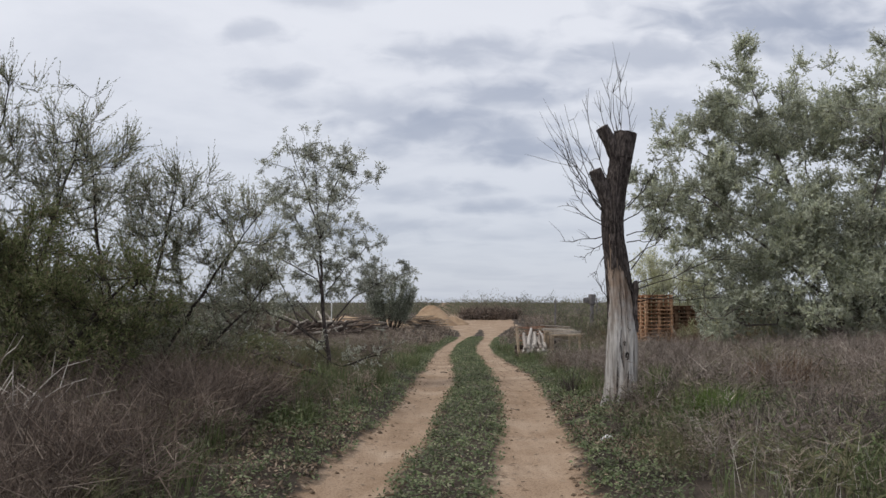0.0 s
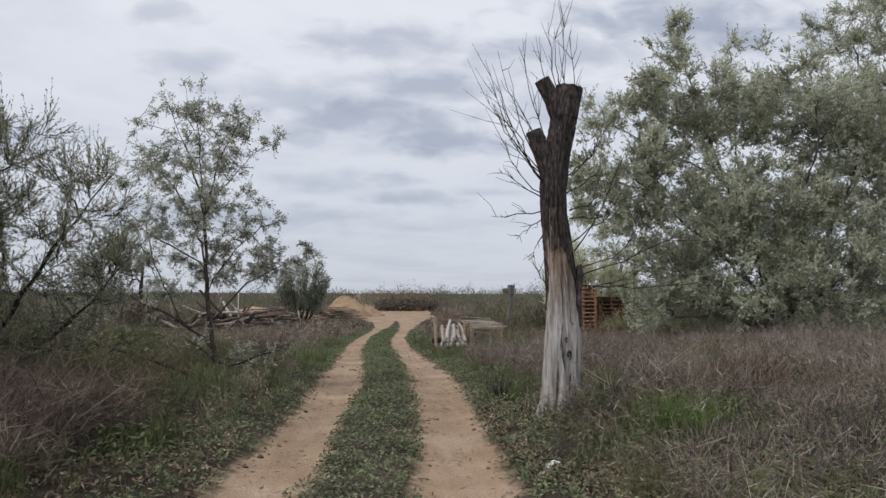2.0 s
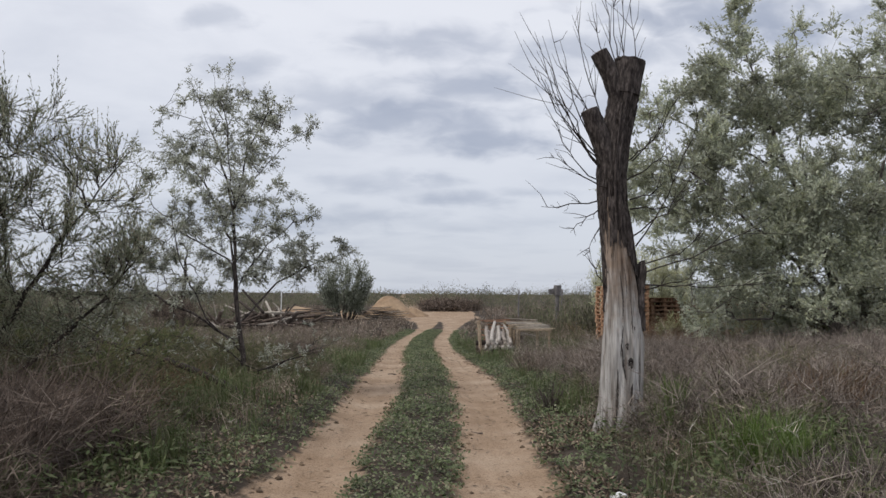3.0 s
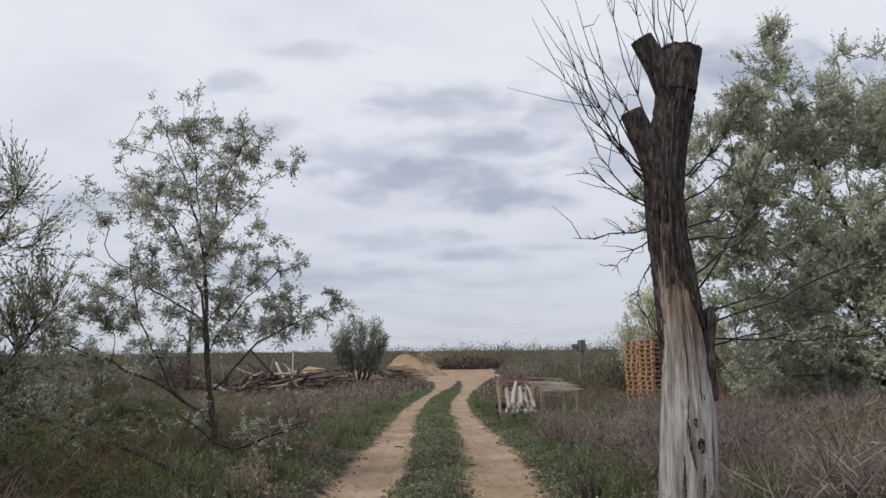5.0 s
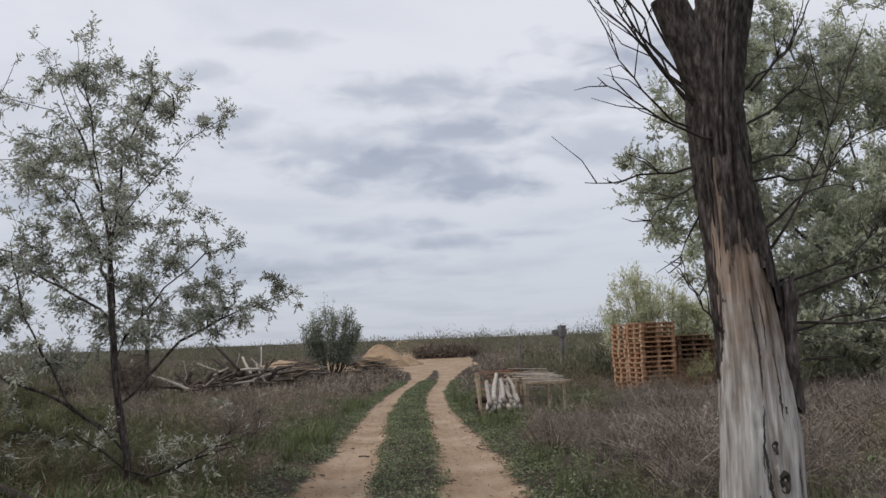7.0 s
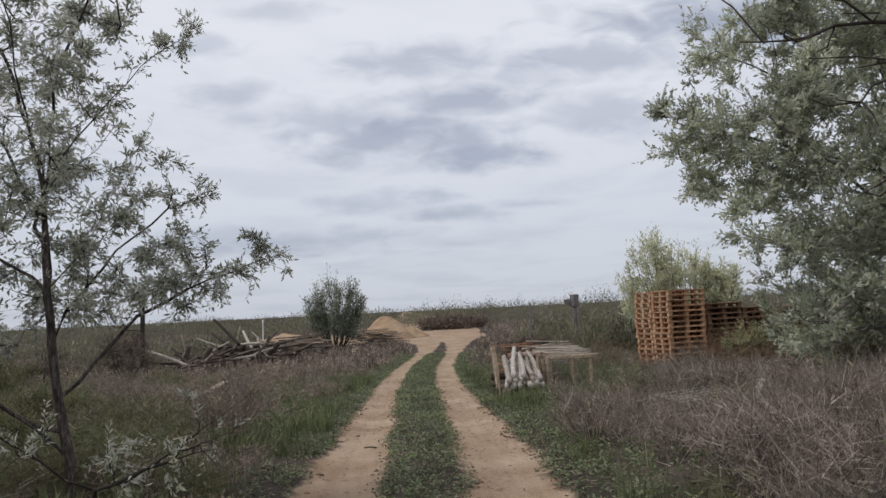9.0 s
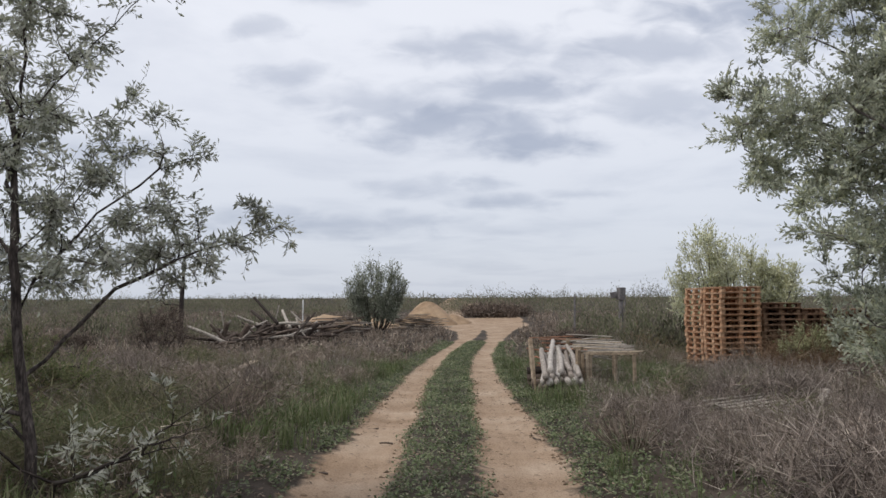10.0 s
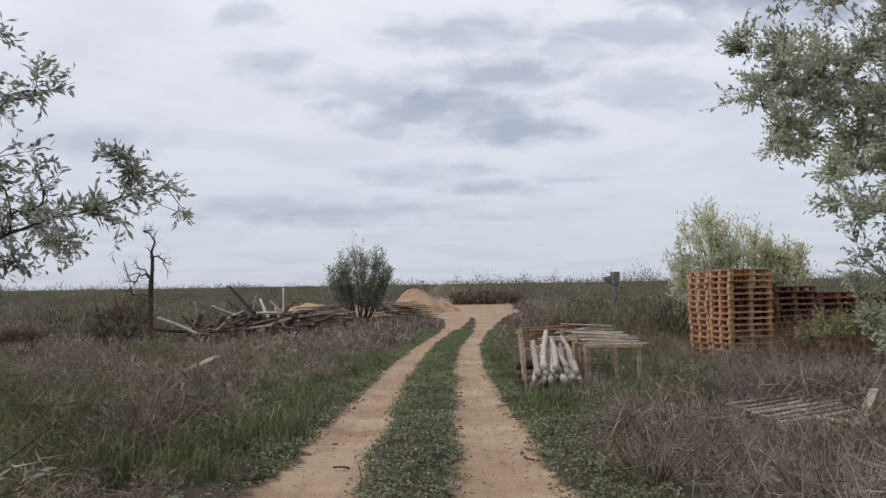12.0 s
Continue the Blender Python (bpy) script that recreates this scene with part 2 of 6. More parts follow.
LEAF_WILLOW = material("grey_green_bush_leaf", [(0.15, 0.165, 0.11), (0.28, 0.30, 0.225), (0.48, 0.49, 0.41)], rough=0.6, scale=0.9, amount=0.35, see=0.4)
LEAF_FAR = material("far_scrub_leaf", [(0.10, 0.12, 0.06), (0.20, 0.172, 0.135), (0.145, 0.16, 0.082), (0.24, 0.20, 0.165), (0.12, 0.14, 0.07)], rough=0.8, scale=0.09, amount=0.5, see=0.2)
DRY = material("dry_dead_weed", [(0.07, 0.052, 0.04), (0.21, 0.166, 0.132), (0.33, 0.27, 0.215), (0.14, 0.108, 0.086), (0.27, 0.215, 0.172), (0.55, 0.47, 0.375)], scale=0.35, amount=0.45)
RUST = material("rust_brown_weed", [(0.10, 0.058, 0.035), (0.18, 0.11, 0.066), (0.26, 0.18, 0.115), (0.14, 0.10, 0.06)], scale=0.8, amount=0.35, see=0.15)
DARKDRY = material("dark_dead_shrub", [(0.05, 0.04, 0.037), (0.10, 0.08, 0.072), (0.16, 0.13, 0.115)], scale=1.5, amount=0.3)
PALE = material("pale_dead_stalk", [(0.32, 0.285, 0.25), (0.54, 0.50, 0.44)], scale=1.5, amount=0.2)
BRUSH = material("grey_dead_brush", [(0.06, 0.046, 0.038), (0.19, 0.155, 0.13), (0.29, 0.243, 0.205), (0.13, 0.103, 0.085), (0.25, 0.205, 0.175), (0.48, 0.42, 0.355)], scale=0.8, amount=0.45)
DUSKY = material("dusky_brown_brush", [(0.05, 0.037, 0.029), (0.14, 0.106, 0.084), (0.22, 0.17, 0.137), (0.10, 0.076, 0.062), (0.36, 0.295, 0.24)], scale=0.8, amount=0.4, see=0.1)
OLIVEWEED = material("olive_brown_weed", [(0.08, 0.085, 0.04), (0.13, 0.135, 0.07), (0.2, 0.175, 0.105), (0.095, 0.115, 0.045)], scale=0.5, amount=0.35, see=0.1)
GRASS = material("green_grass_blade", [(0.07, 0.098, 0.035), (0.11, 0.145, 0.055), (0.155, 0.175, 0.085), (0.2, 0.19, 0.115)], rough=0.6, scale=0.5, amount=0.35, see=0.3)
FRESH = material("fresh_grass_blade", [(0.09, 0.15, 0.03), (0.14, 0.21, 0.05), (0.2, 0.25, 0.09)], rough=0.5, scale=2.0, amount=0.25, see=0.35)
COVER = material("low_herb_leaf", [(0.06, 0.085, 0.038), (0.13, 0.165, 0.075), (0.20, 0.225, 0.12), (0.095, 0.125, 0.058), (0.32, 0.30, 0.20)], rough=0.6, scale=0.8, amount=0.5, see=0.25)
CLOD = material("crumbling_soil", [(0.09, 0.065, 0.045), (0.17, 0.12, 0.08), (0.26, 0.185, 0.125)], scale=6, amount=0.3, bump=0.5)
STRAW = material("fallen_straw_and_bark_bits", [(0.09, 0.065, 0.046), (0.20, 0.15, 0.11), (0.36, 0.28, 0.20)], scale=2, amount=0.3)
PALLET = material("orange_weathered_pallet_wood", [(0.40, 0.22, 0.125), (0.50, 0.30, 0.18), (0.56, 0.37, 0.24), (0.44, 0.25, 0.15)], vary="object", scale=3, amount=0.35, stretch=(1, 1, 1), bump=0.4, fine=0.25, fine_scale=25)
OLDPALLET = material("brown_weathered_pallet_wood", [(0.12, 0.07, 0.045), (0.20, 0.12, 0.075), (0.27, 0.17, 0.11)], vary="object", scale=3, amount=0.35, bump=0.4, fine=0.25, fine_scale=25)
GREYWOOD = material("grey_weathered_plank", [(0.20, 0.175, 0.15), (0.32, 0.285, 0.245), (0.42, 0.375, 0.32)], vary="object", scale=4, amount=0.3, bump=0.5, fine=0.25, fine_scale=30)
TANWOOD = material("tan_lath_wood", [(0.25, 0.19, 0.13), (0.36, 0.28, 0.2), (0.44, 0.36, 0.27)], vary="object", scale=4, amount=0.3, bump=0.4, fine=0.25, fine_scale=30)
WHITELOG = material("whitewashed_log_bark", [(0.24, 0.20, 0.17), (0.40, 0.36, 0.32), (0.52, 0.48, 0.44)], vary="object", scale=9, amount=0.35, bump=0.6, fine=0.2, fine_scale=30)
DARKWOOD = material("dark_rotten_wood", [(0.045, 0.035, 0.03), (0.10, 0.075, 0.06), (0.15, 0.115, 0.095)], vary="object", scale=5, amount=0.4, bump=0.6, fine=0.3, fine_scale=30)
RUSTWOOD = material("reddish_scrap_wood", [(0.30, 0.13, 0.08), (0.40, 0.21, 0.13), (0.24, 0.13, 0.09)], vary="object", scale=4, amount=0.3, bump=0.4, fine=0.25)
WHITEPAINT = material("dull_white_paint", [(0.62, 0.61, 0.6), (0.74, 0.73, 0.72)], vary="noise", scale=8, amount=0.12, bump=0.2)
POSTGREY = material("dark_grey_post", [(0.13, 0.12, 0.12), (0.2, 0.185, 0.18)], vary="noise", scale=5, amount=0.2, bump=0.4)

# ---- mesh helpers ----


def mesh_np(name, verts, faces, mat, smooth=False):
    """One mesh from arrays: faces is an (n, 3) or (n, 4) array."""
    verts, faces = np.asarray(verts, np.float32), np.asarray(faces, np.int32)
    me = bpy.data.meshes.new(name)
    me.vertices.add(len(verts))
    me.vertices.foreach_set("co", verts.ravel())
    k = faces.shape[1]
    me.loops.add(faces.size)
    me.loops.foreach_set("vertex_index", faces.ravel())
    me.polygons.add(len(faces))
    me.polygons.foreach_set("loop_start", np.arange(0, faces.size, k, dtype=np.int32))
    if smooth:
        me.polygons.foreach_set("use_smooth", np.ones(len(faces), bool))
    me.update(calc_edges=True)
    me.materials.append(mat)
    return me


def part_np(name, verts, faces, mat, parent=None, label="", smooth=False):
    ob = new(name, mesh_np(name, verts, faces, mat, smooth))
    if parent:
        ob.parent = parent
    return tagged(ob, label)


def part(name, bm, mat, parent=None, label=""):
    me = bpy.data.meshes.new(name)
    bm.to_mesh(me)
    bm.free()
    me.materials.append(mat)
    ob = new(name, me)
    if parent:
        ob.parent = parent
    return tagged(ob, label)


def share(name, me, m, parent):
    """A further piece on a shared mesh."""
    ob = new(name, me)
    ob.parent = parent
    ob.matrix_basis = m
    return ob


def board_mesh(name, lx, ly, lz, mat, bevel=0.004, warp=0.0, seed=0):
    """A sawn board with bevelled, slightly uneven edges, its middle at the origin."""
    bm = bmesh.new()
    bmesh.ops.create_cube(bm, size=1)
    bmesh.ops.scale(bm, vec=(lx, ly, lz), verts=bm.verts)
    rng = random.Random(seed)
    for v in bm.verts:
        v.co += Vector((rng.uniform(-1, 1), rng.uniform(-1, 1), rng.uniform(-1, 1))) * warp
    bmesh.ops.bevel(bm, geom=bm.edges[:], offset=bevel, segments=1, affect="EDGES")
    me = bpy.data.meshes.new(name)
    bm.to_mesh(me)
    bm.free()
    me.materials.append(mat)
    return me


def hashed(i, j, s):
    v = np.sin(i * 127.1 + j * 311.7 + s * 74.7) * 43758.5453
    return v - np.floor(v)


def smooth_noise(x, y, size, s=0):
    """Value noise, 0 to 1, with cells of that size."""
    x, y = np.asarray(x, float) / size, np.asarray(y, float) / size
    i, j = np.floor(x), np.floor(y)
    u, v = x - i, y - j
    u, v = u * u * (3 - 2 * u), v * v * (3 - 2 * v)
    a, b = hashed(i, j, s), hashed(i + 1, j, s)
    c, d = hashed(i, j + 1, s), hashed(i + 1, j + 1, s)
    return (a * (1 - u) + b * u) * (1 - v) + (c * (1 - u) + d * u) * v


def step(x, a, b):
    t = np.clip((x - a) / (b - a), 0, 1)
    return t * t * (3 - 2 * t)


# ---- the track and the ground ----
TY = [-60, 0, 7, 10, 13.6, 18, 21, 24.2, 31.3, 39.5, 44.5, 53.6, 62, 70, 80]
TL = [-5.5, -1.44, -0.79, -0.47, -0.24, -0.13, -0.09, -0.10, 0.0, 0.35, 0.78, 1.64, 2.0, 1.4, 0.0]
TR = [-3.85, 0.25, 0.85, 1.13, 1.37, 1.57, 1.57, 1.58, 1.66, 2.0, 2.42, 3.28, 4.0, 4.6, 5.2]
TW = [0.36, 0.36, 0.37, 0.38, 0.38, 0.40, 0.38, 0.37, 0.35, 0.33, 0.34, 0.42, 0.8, 1.5, 2.0]
DIP_Y = [13, 18, 24, 31, 39, 46, 60, 72, 85, 120]
DIP_Z = [0, -0.08, -0.24, -0.45, -0.62, -0.68, -0.70, -0.55, -0.2, 0.1]


def bank(x, y):
    """Metres from the edge of the nearer wheel rut: minus inside it."""
    w = np.interp(y, TY, TW) + 0.10 * (smooth_noise(x * 0, y, 1.3, 3) - 0.5) + 0.07 * (smooth_noise(x, y, 0.45, 4) - 0.5)
    left = np.abs(x - np.interp(y, TY, TL)) - w + 0.05
    right = np.abs(x - np.interp(y, TY, TR)) - w + 0.02
    clearing = np.hypot((x - 2.9) / 4.0, (y - 73) / 9.0) * 3.5 - 3.5
    return np.minimum(np.minimum(left, right), np.where(y > 55, clearing, 9))


def between(x, y):
    """1 on the strip between the ruts."""
    return ((x > np.interp(y, TY, TL)) & (x < np.interp(y, TY, TR))).astype(float)


MOUNDS = [(-1.0, 73.5, 3.0, 2.4, 1.75), (1.0, 74.5, 1.7, 1.5, 0.7), (-8.3, 66.0, 3.4, 2.4, 1.0), (-5.4, 68.0, 2.6, 2.0, 0.8)]


def height(x, y):
    x, y = np.asarray(x, float), np.asarray(y, float)
    b = bank(x, y)
    mid = between(x, y)
    verge = (0.02 + 0.10 * step(b, 0.0, 0.35) + 0.05 * step(b, 0.4, 2.5)) * (1 - 0.8 * step(y, 14, 23))
    z = np.where(mid > 0.5, 0.055 * step(b, -0.05, 0.25), verge * step(b, -0.12, 0.10))
    z = z + step(b, 0.1, 1.0) * (0.10 * (smooth_noise(x, y, 1.7, 1) - 0.5) + 0.05 * (smooth_noise(x, y, 0.5, 2) - 0.5)) * (1 - 0.6 * mid)
    z = z + 0.02 * (smooth_noise(x, y, 0.35, 5) - 0.5) - 0.025 * step(-b, 0.05, 0.25)
    far = step(np.hypot(x, y - 20), 25, 90)
    z = z + np.interp(y, DIP_Y, DIP_Z)
    z = z + far * 0.6 * (0.5 * (smooth_noise(x, y, 23, 6) - 0.5) + 0.25 * (smooth_noise(x, y, 8, 7) - 0.5)) * step(b, 0.5, 4)
    return z


def spaced(a, b, d):
    return list(np.arange(a, b, d))


def outwards(start, end, first, grow):
    out, x, d = [], start, first
    while x < end:
        x += d
        d *= grow
        out.append(x)
    return out


xs = spaced(-3.2, 4.4, 0.08)
xs = [2 * -3.2 - v for v in outwards(-3.2, 2600, 0.12, 1.12)][::-1] + xs + outwards(4.4, 2600, 0.12, 1.12)
ys = spaced(-4, 36, 0.13) + spaced(36, 92, 0.4)
ys = [2 * -4 - v for v in outwards(-4, 2600, 0.3, 1.3)][::-1] + ys + outwards(92, 3200, 0.5, 1.16)
gx, gy = np.meshgrid(xs, ys)
gz = height(gx, gy)
nx, ny = len(xs), len(ys)
idx = np.arange(nx * ny).reshape(ny, nx)
quads = np.stack([idx[:-1, :-1], idx[:-1, 1:], idx[1:, 1:], idx[1:, :-1]], -1).reshape(-1, 4)
ground = part_np("ground", np.stack([gx, gy, gz], -1).reshape(-1, 3), quads, GROUND, smooth=True)
tagged(ground, "flat steppe soil with two bare sandy wheel ruts", "ground", kind="structure")
layer = ground.data.attributes.new("bank", "FLOAT", "POINT")
layer.data.foreach_set("value", bank(gx, gy).astype(np.float32).ravel())


def sand_mound(cx, cy, rx, ry, h, seed):
    k, rings = 48, 16
    a = np.linspace(0, 2 * np.pi, k, endpoint=False)
    v, f = [], []
    for r in range(rings + 1):
        q = r / rings
        x, y = cx + rx * q * np.cos(a) * (1 + 0.2 * np.sin(2 * a + seed)), cy + ry * q * np.sin(a) * (1 + 0.15 * np.cos(3 * a + seed))
        z = h * (1 - q ** 1.3) * (0.8 + 0.4 * smooth_noise(x, y, 0.9, seed)) + 0.12 * (smooth_noise(x, y, 0.35, seed + 1) - 0.5) + height(x, y) - 0.08 * (r == rings) * 2
        v.append(np.stack([x, y, z], -1))
        if r:
            i = np.arange(k)
            f.append(np.stack([(r - 1) * k + i, r * k + i, r * k + (i + 1) % k, (r - 1) * k + (i + 1) % k], -1))
    ob = part_np("sand_mound", np.concatenate(v), np.concatenate(f), SAND, smooth=True)
    tagged(ob, "heap of dug yellow sand beside the track", "sand heap", group="sand heaps")


for k, m in enumerate(MOUNDS):
    sand_mound(*m, 11 + k)


# ---- growing things ----


def tubes(chains, sides=5):
    """Tapered tubes along chains of (points, radii), as one array mesh."""
    V, F, base = [], [], 0
    for pts, rad in chains:
        pts, rad = np.asarray(pts, float), np.asarray(rad, float)
        d = np.gradient(pts, axis=0)
        d /= np.linalg.norm(d, axis=1)[:, None] + 1e-9
        ref = np.where(np.abs(d[:, 2:3]) > 0.9, [[1.0, 0, 0]], [[0, 0, 1.0]])
        u = np.cross(d, ref)
        u /= np.linalg.norm(u, axis=1)[:, None] + 1e-9
        w = np.cross(d, u)
        a = np.linspace(0, 2 * np.pi, sides, endpoint=False)
        ring = pts[:, None] + rad[:, None, None] * (np.cos(a)[None, :, None] * u[:, None] + np.sin(a)[None, :, None] * w[:, None])
        n = len(pts)
        i = np.arange(n * sides).reshape(n, sides) + base
        j = np.roll(i, -1, axis=1)
        F.append(np.stack([i[:-1], j[:-1], j[1:], i[1:]], -1).reshape(-1, 4))
        V.append(ring.reshape(-1, 3))
        base += n * sides
    return np.concatenate(V), np.concatenate(F)


def grow(seeds, targets, tip, power=0.5, curl=0.35, lift=0.0, seg=0.25, wobble=0.04, rng=None):
    """Boughs from seed lines (first is the trunk) to every target, nearest first. Returns points, parents, radii."""
    P, par, way = [], [], []

    def add(p, q):
        P.append(np.array(p, float))
        par.append(q)
        d = P[-1] - P[q] if q >= 0 else np.array([0, 0, 1.0])
        way.append(d / (np.linalg.norm(d) + 1e-9))
        return len(P) - 1

    for s, line in enumerate(seeds):
        line = np.asarray(line, float)
        q = -1 if s == 0 else int(np.argmin(np.linalg.norm(np.array(P) - line[0], axis=1)))
        start = 0 if s == 0 else 1
        for k in range(start, len(line)):
            a = line[k - 1] if k else line[0]
            m = max(1, int(np.linalg.norm(line[k] - a) / seg)) if k else 1
            for j in range(1, m + 1):
                q = add(a + (line[k] - a) * j / m + (rng.normal(0, wobble * 0.4, 3) if k else 0), q)
    seeded = np.array(P)
    targets = np.asarray(targets)
    near = np.min(np.linalg.norm(targets[:, None] - seeded[None], axis=2), axis=1)
    for t in targets[np.argsort(near)]:
        A, W = np.array(P), np.array(way)
        d = t - A
        r = np.linalg.norm(d, axis=1) + 1e-6
        turn = 1 - np.sum(W * d, axis=1) / r
        down = np.maximum(0, -(d[:, 2]) / r)
        q = int(np.argmin(r * (1 + 0.35 * turn + 0.6 * down)))
        if r[q] < 0.05:
            continue
        a, L = A[q], r[q]
        c = a + W[q] * L * curl + np.array([0, 0, lift * L])
        m = max(2, int(L / seg))
        for j in range(1, m + 1):
            s = j / m
            p = (1 - s) ** 2 * a + 2 * s * (1 - s) * c + s * s * t + rng.normal(0, wobble, 3) * (s < 1)
            q = add(p, q)
    P, par = np.array(P), np.array(par)
    tips = np.zeros(len(P))
    kids = np.bincount(par[par >= 0], minlength=len(P))
    tips[kids == 0] = 1
    for k in range(len(P) - 1, 0, -1):
        tips[par[k]] += tips[k]
    return P, par, tip * tips ** power, tips


def chains_of(P, par, R, tips, keep):
    """Splits a grown tree into chains, each bough one chain; keep picks nodes by their radius."""
    kids = {}
    for k, q in enumerate(par):
        if q >= 0:
            kids.setdefault(q, []).append(k)
    out, stack = [], [(0, -1)]
    while stack:
        k, q = stack.pop()
        pts, rad = ([P[q]], [min(R[q], R[k] * 1.15)]) if q >= 0 else ([], [])
        while True:
            pts.append(P[k])
            rad.append(R[k])
            c = sorted(kids.get(k, []), key=lambda v: -tips[v])
            if not c:
                break
            stack += [(v, k) for v in c[1:]]
            k = c[0]
        if len(pts) > 1 and keep(max(rad)):
            rad[-1] *= 0.5
            out.append((pts, rad))
    return out


def leaves(at, along, count, length, width, spread, rng, droop=0.0, off=0.03, bend=0.15):
    """Small pointed leaves round twig points: at, along are (n, 3)."""
    k = rng.integers(0, len(at), count)
    p = at[k] + rng.normal(0, off, (count, 3))
    d = along[k] + rng.normal(0, spread, (count, 3)) + np.array([0, 0, -droop])
    d /= np.linalg.norm(d, axis=1)[:, None] + 1e-9
    s = np.cross(d, rng.normal(0, 1, (count, 3)))
    s /= np.linalg.norm(s, axis=1)[:, None] + 1e-9
    nrm = np.cross(d, s)
    L = (length * rng.uniform(0.6, 1.35, count))[:, None]
    w = (width * rng.uniform(0.7, 1.3, count))[:, None]
    V = np.stack([p, p + d * L * 0.5 + s * w * 0.5 + nrm * L * bend, p + d * L, p + d * L * 0.5 - s * w * 0.5 + nrm * L * bend], 1).reshape(-1, 3)
    return V, np.arange(count * 4).reshape(-1, 4)


def sprigs(at, along, sprig, leaf, rng):
    """Leafy twigs: sprig (count, length, up, spread, leaves each, angle, patch, share of the bare patches), leaf (length, width). Returns leaves and twigs."""
    count, length, up, spread, per, angle, patch, floor = sprig
    cell = np.floor(at / patch)
    weight = floor + hashed(cell[:, 0] + 7.3 * cell[:, 2], cell[:, 1], 13) ** 2
    k = rng.choice(len(at), count, p=weight / weight.sum())
    a = at[k] + rng.normal(0, 0.012, (count, 3))
    d = along[k] + rng.normal(0, spread, (count, 3)) + np.array([0, 0, up])
    d /= np.linalg.norm(d, axis=1)[:, None] + 1e-9
    L = (length * rng.uniform(0.45, 1.4, count))[:, None]
    sag = np.array([0, 0, -0.22 if up < 0.2 else 0.12])
    u = np.cross(d, rng.normal(0, 1, (count, 3)))
    u /= np.linalg.norm(u, axis=1)[:, None] + 1e-9
    w = np.cross(d, u)
    r0 = 0.0018 + 0.002 * length
    ring = [a + r0 * (np.cos(q) * u + np.sin(q) * w) for q in (0.0, 2.09, 4.19)]
    end = a + d * L + sag * L
    ring += [end + 0.25 * r0 * (np.cos(q) * u + np.sin(q) * w) for q in (0.0, 2.09, 4.19)]
    TV = np.stack(ring, 1).reshape(-1, 3)
    b = np.arange(count)[:, None] * 6
    TF = np.concatenate([b + [0, 1, 4, 3], b + [1, 2, 5, 4], b + [2, 0, 3, 5]])
    j = np.repeat(np.arange(count), per)
    t = ((np.tile(np.arange(per), count) + rng.uniform(0, 1, len(j))) / per * 0.92 + 0.08)[:, None]
    p = a[j] + d[j] * L[j] * t + sag * L[j] * t * t
    q = rng.uniform(0, 6.28, len(j))[:, None]
    side = np.cos(q) * u[j] + np.sin(q) * w[j]
    c = angle * rng.uniform(0.6, 1.3, len(j))[:, None]
    f = d[j] * np.cos(c) + side * np.sin(c) + sag * 0.8
    f /= np.linalg.norm(f, axis=1)[:, None] + 1e-9
    e = np.cross(f, side + rng.normal(0, 0.5, (len(j), 3)))
    e /= np.linalg.norm(e, axis=1)[:, None] + 1e-9
    n = np.cross(f, e)
    ll = (leaf[0] * rng.uniform(0.6, 1.3, len(j)))[:, None] * (1.1 - 0.4 * t)
    lw = (leaf[1] * rng.uniform(0.7, 1.3, len(j)))[:, None]
    V = np.stack([p, p + f * ll * 0.5 + e * lw * 0.5 + n * ll * 0.08, p + f * ll, p + f * ll * 0.5 - e * lw * 0.5 + n * ll * 0.08], 1).reshape(-1, 3)
    return V, np.arange(len(V)).reshape(-1, 4), TV, TF


def blobs(parts, count, rng, low=0.0, shell=0.55):
    """Points inside ellipsoids (x, y, z, rx, ry, rz), more of them towards the outside."""
    vol = np.array([p[3] * p[4] * p[5] for p in parts]) ** 0.8
    pick = rng.choice(len(parts), count, p=vol / vol.sum())
    d = rng.normal(0, 1, (count, 3))
    d /= np.linalg.norm(d, axis=1)[:, None]
    r = rng.uniform(0, 1, count) ** (1 - shell)
    c = np.array(parts)[pick]
    q = c[:, :3] + d * r[:, None] * c[:, 3:]
    q[:, 2] = np.maximum(q[:, 2], low + rng.uniform(0, 0.2, count))
    return q


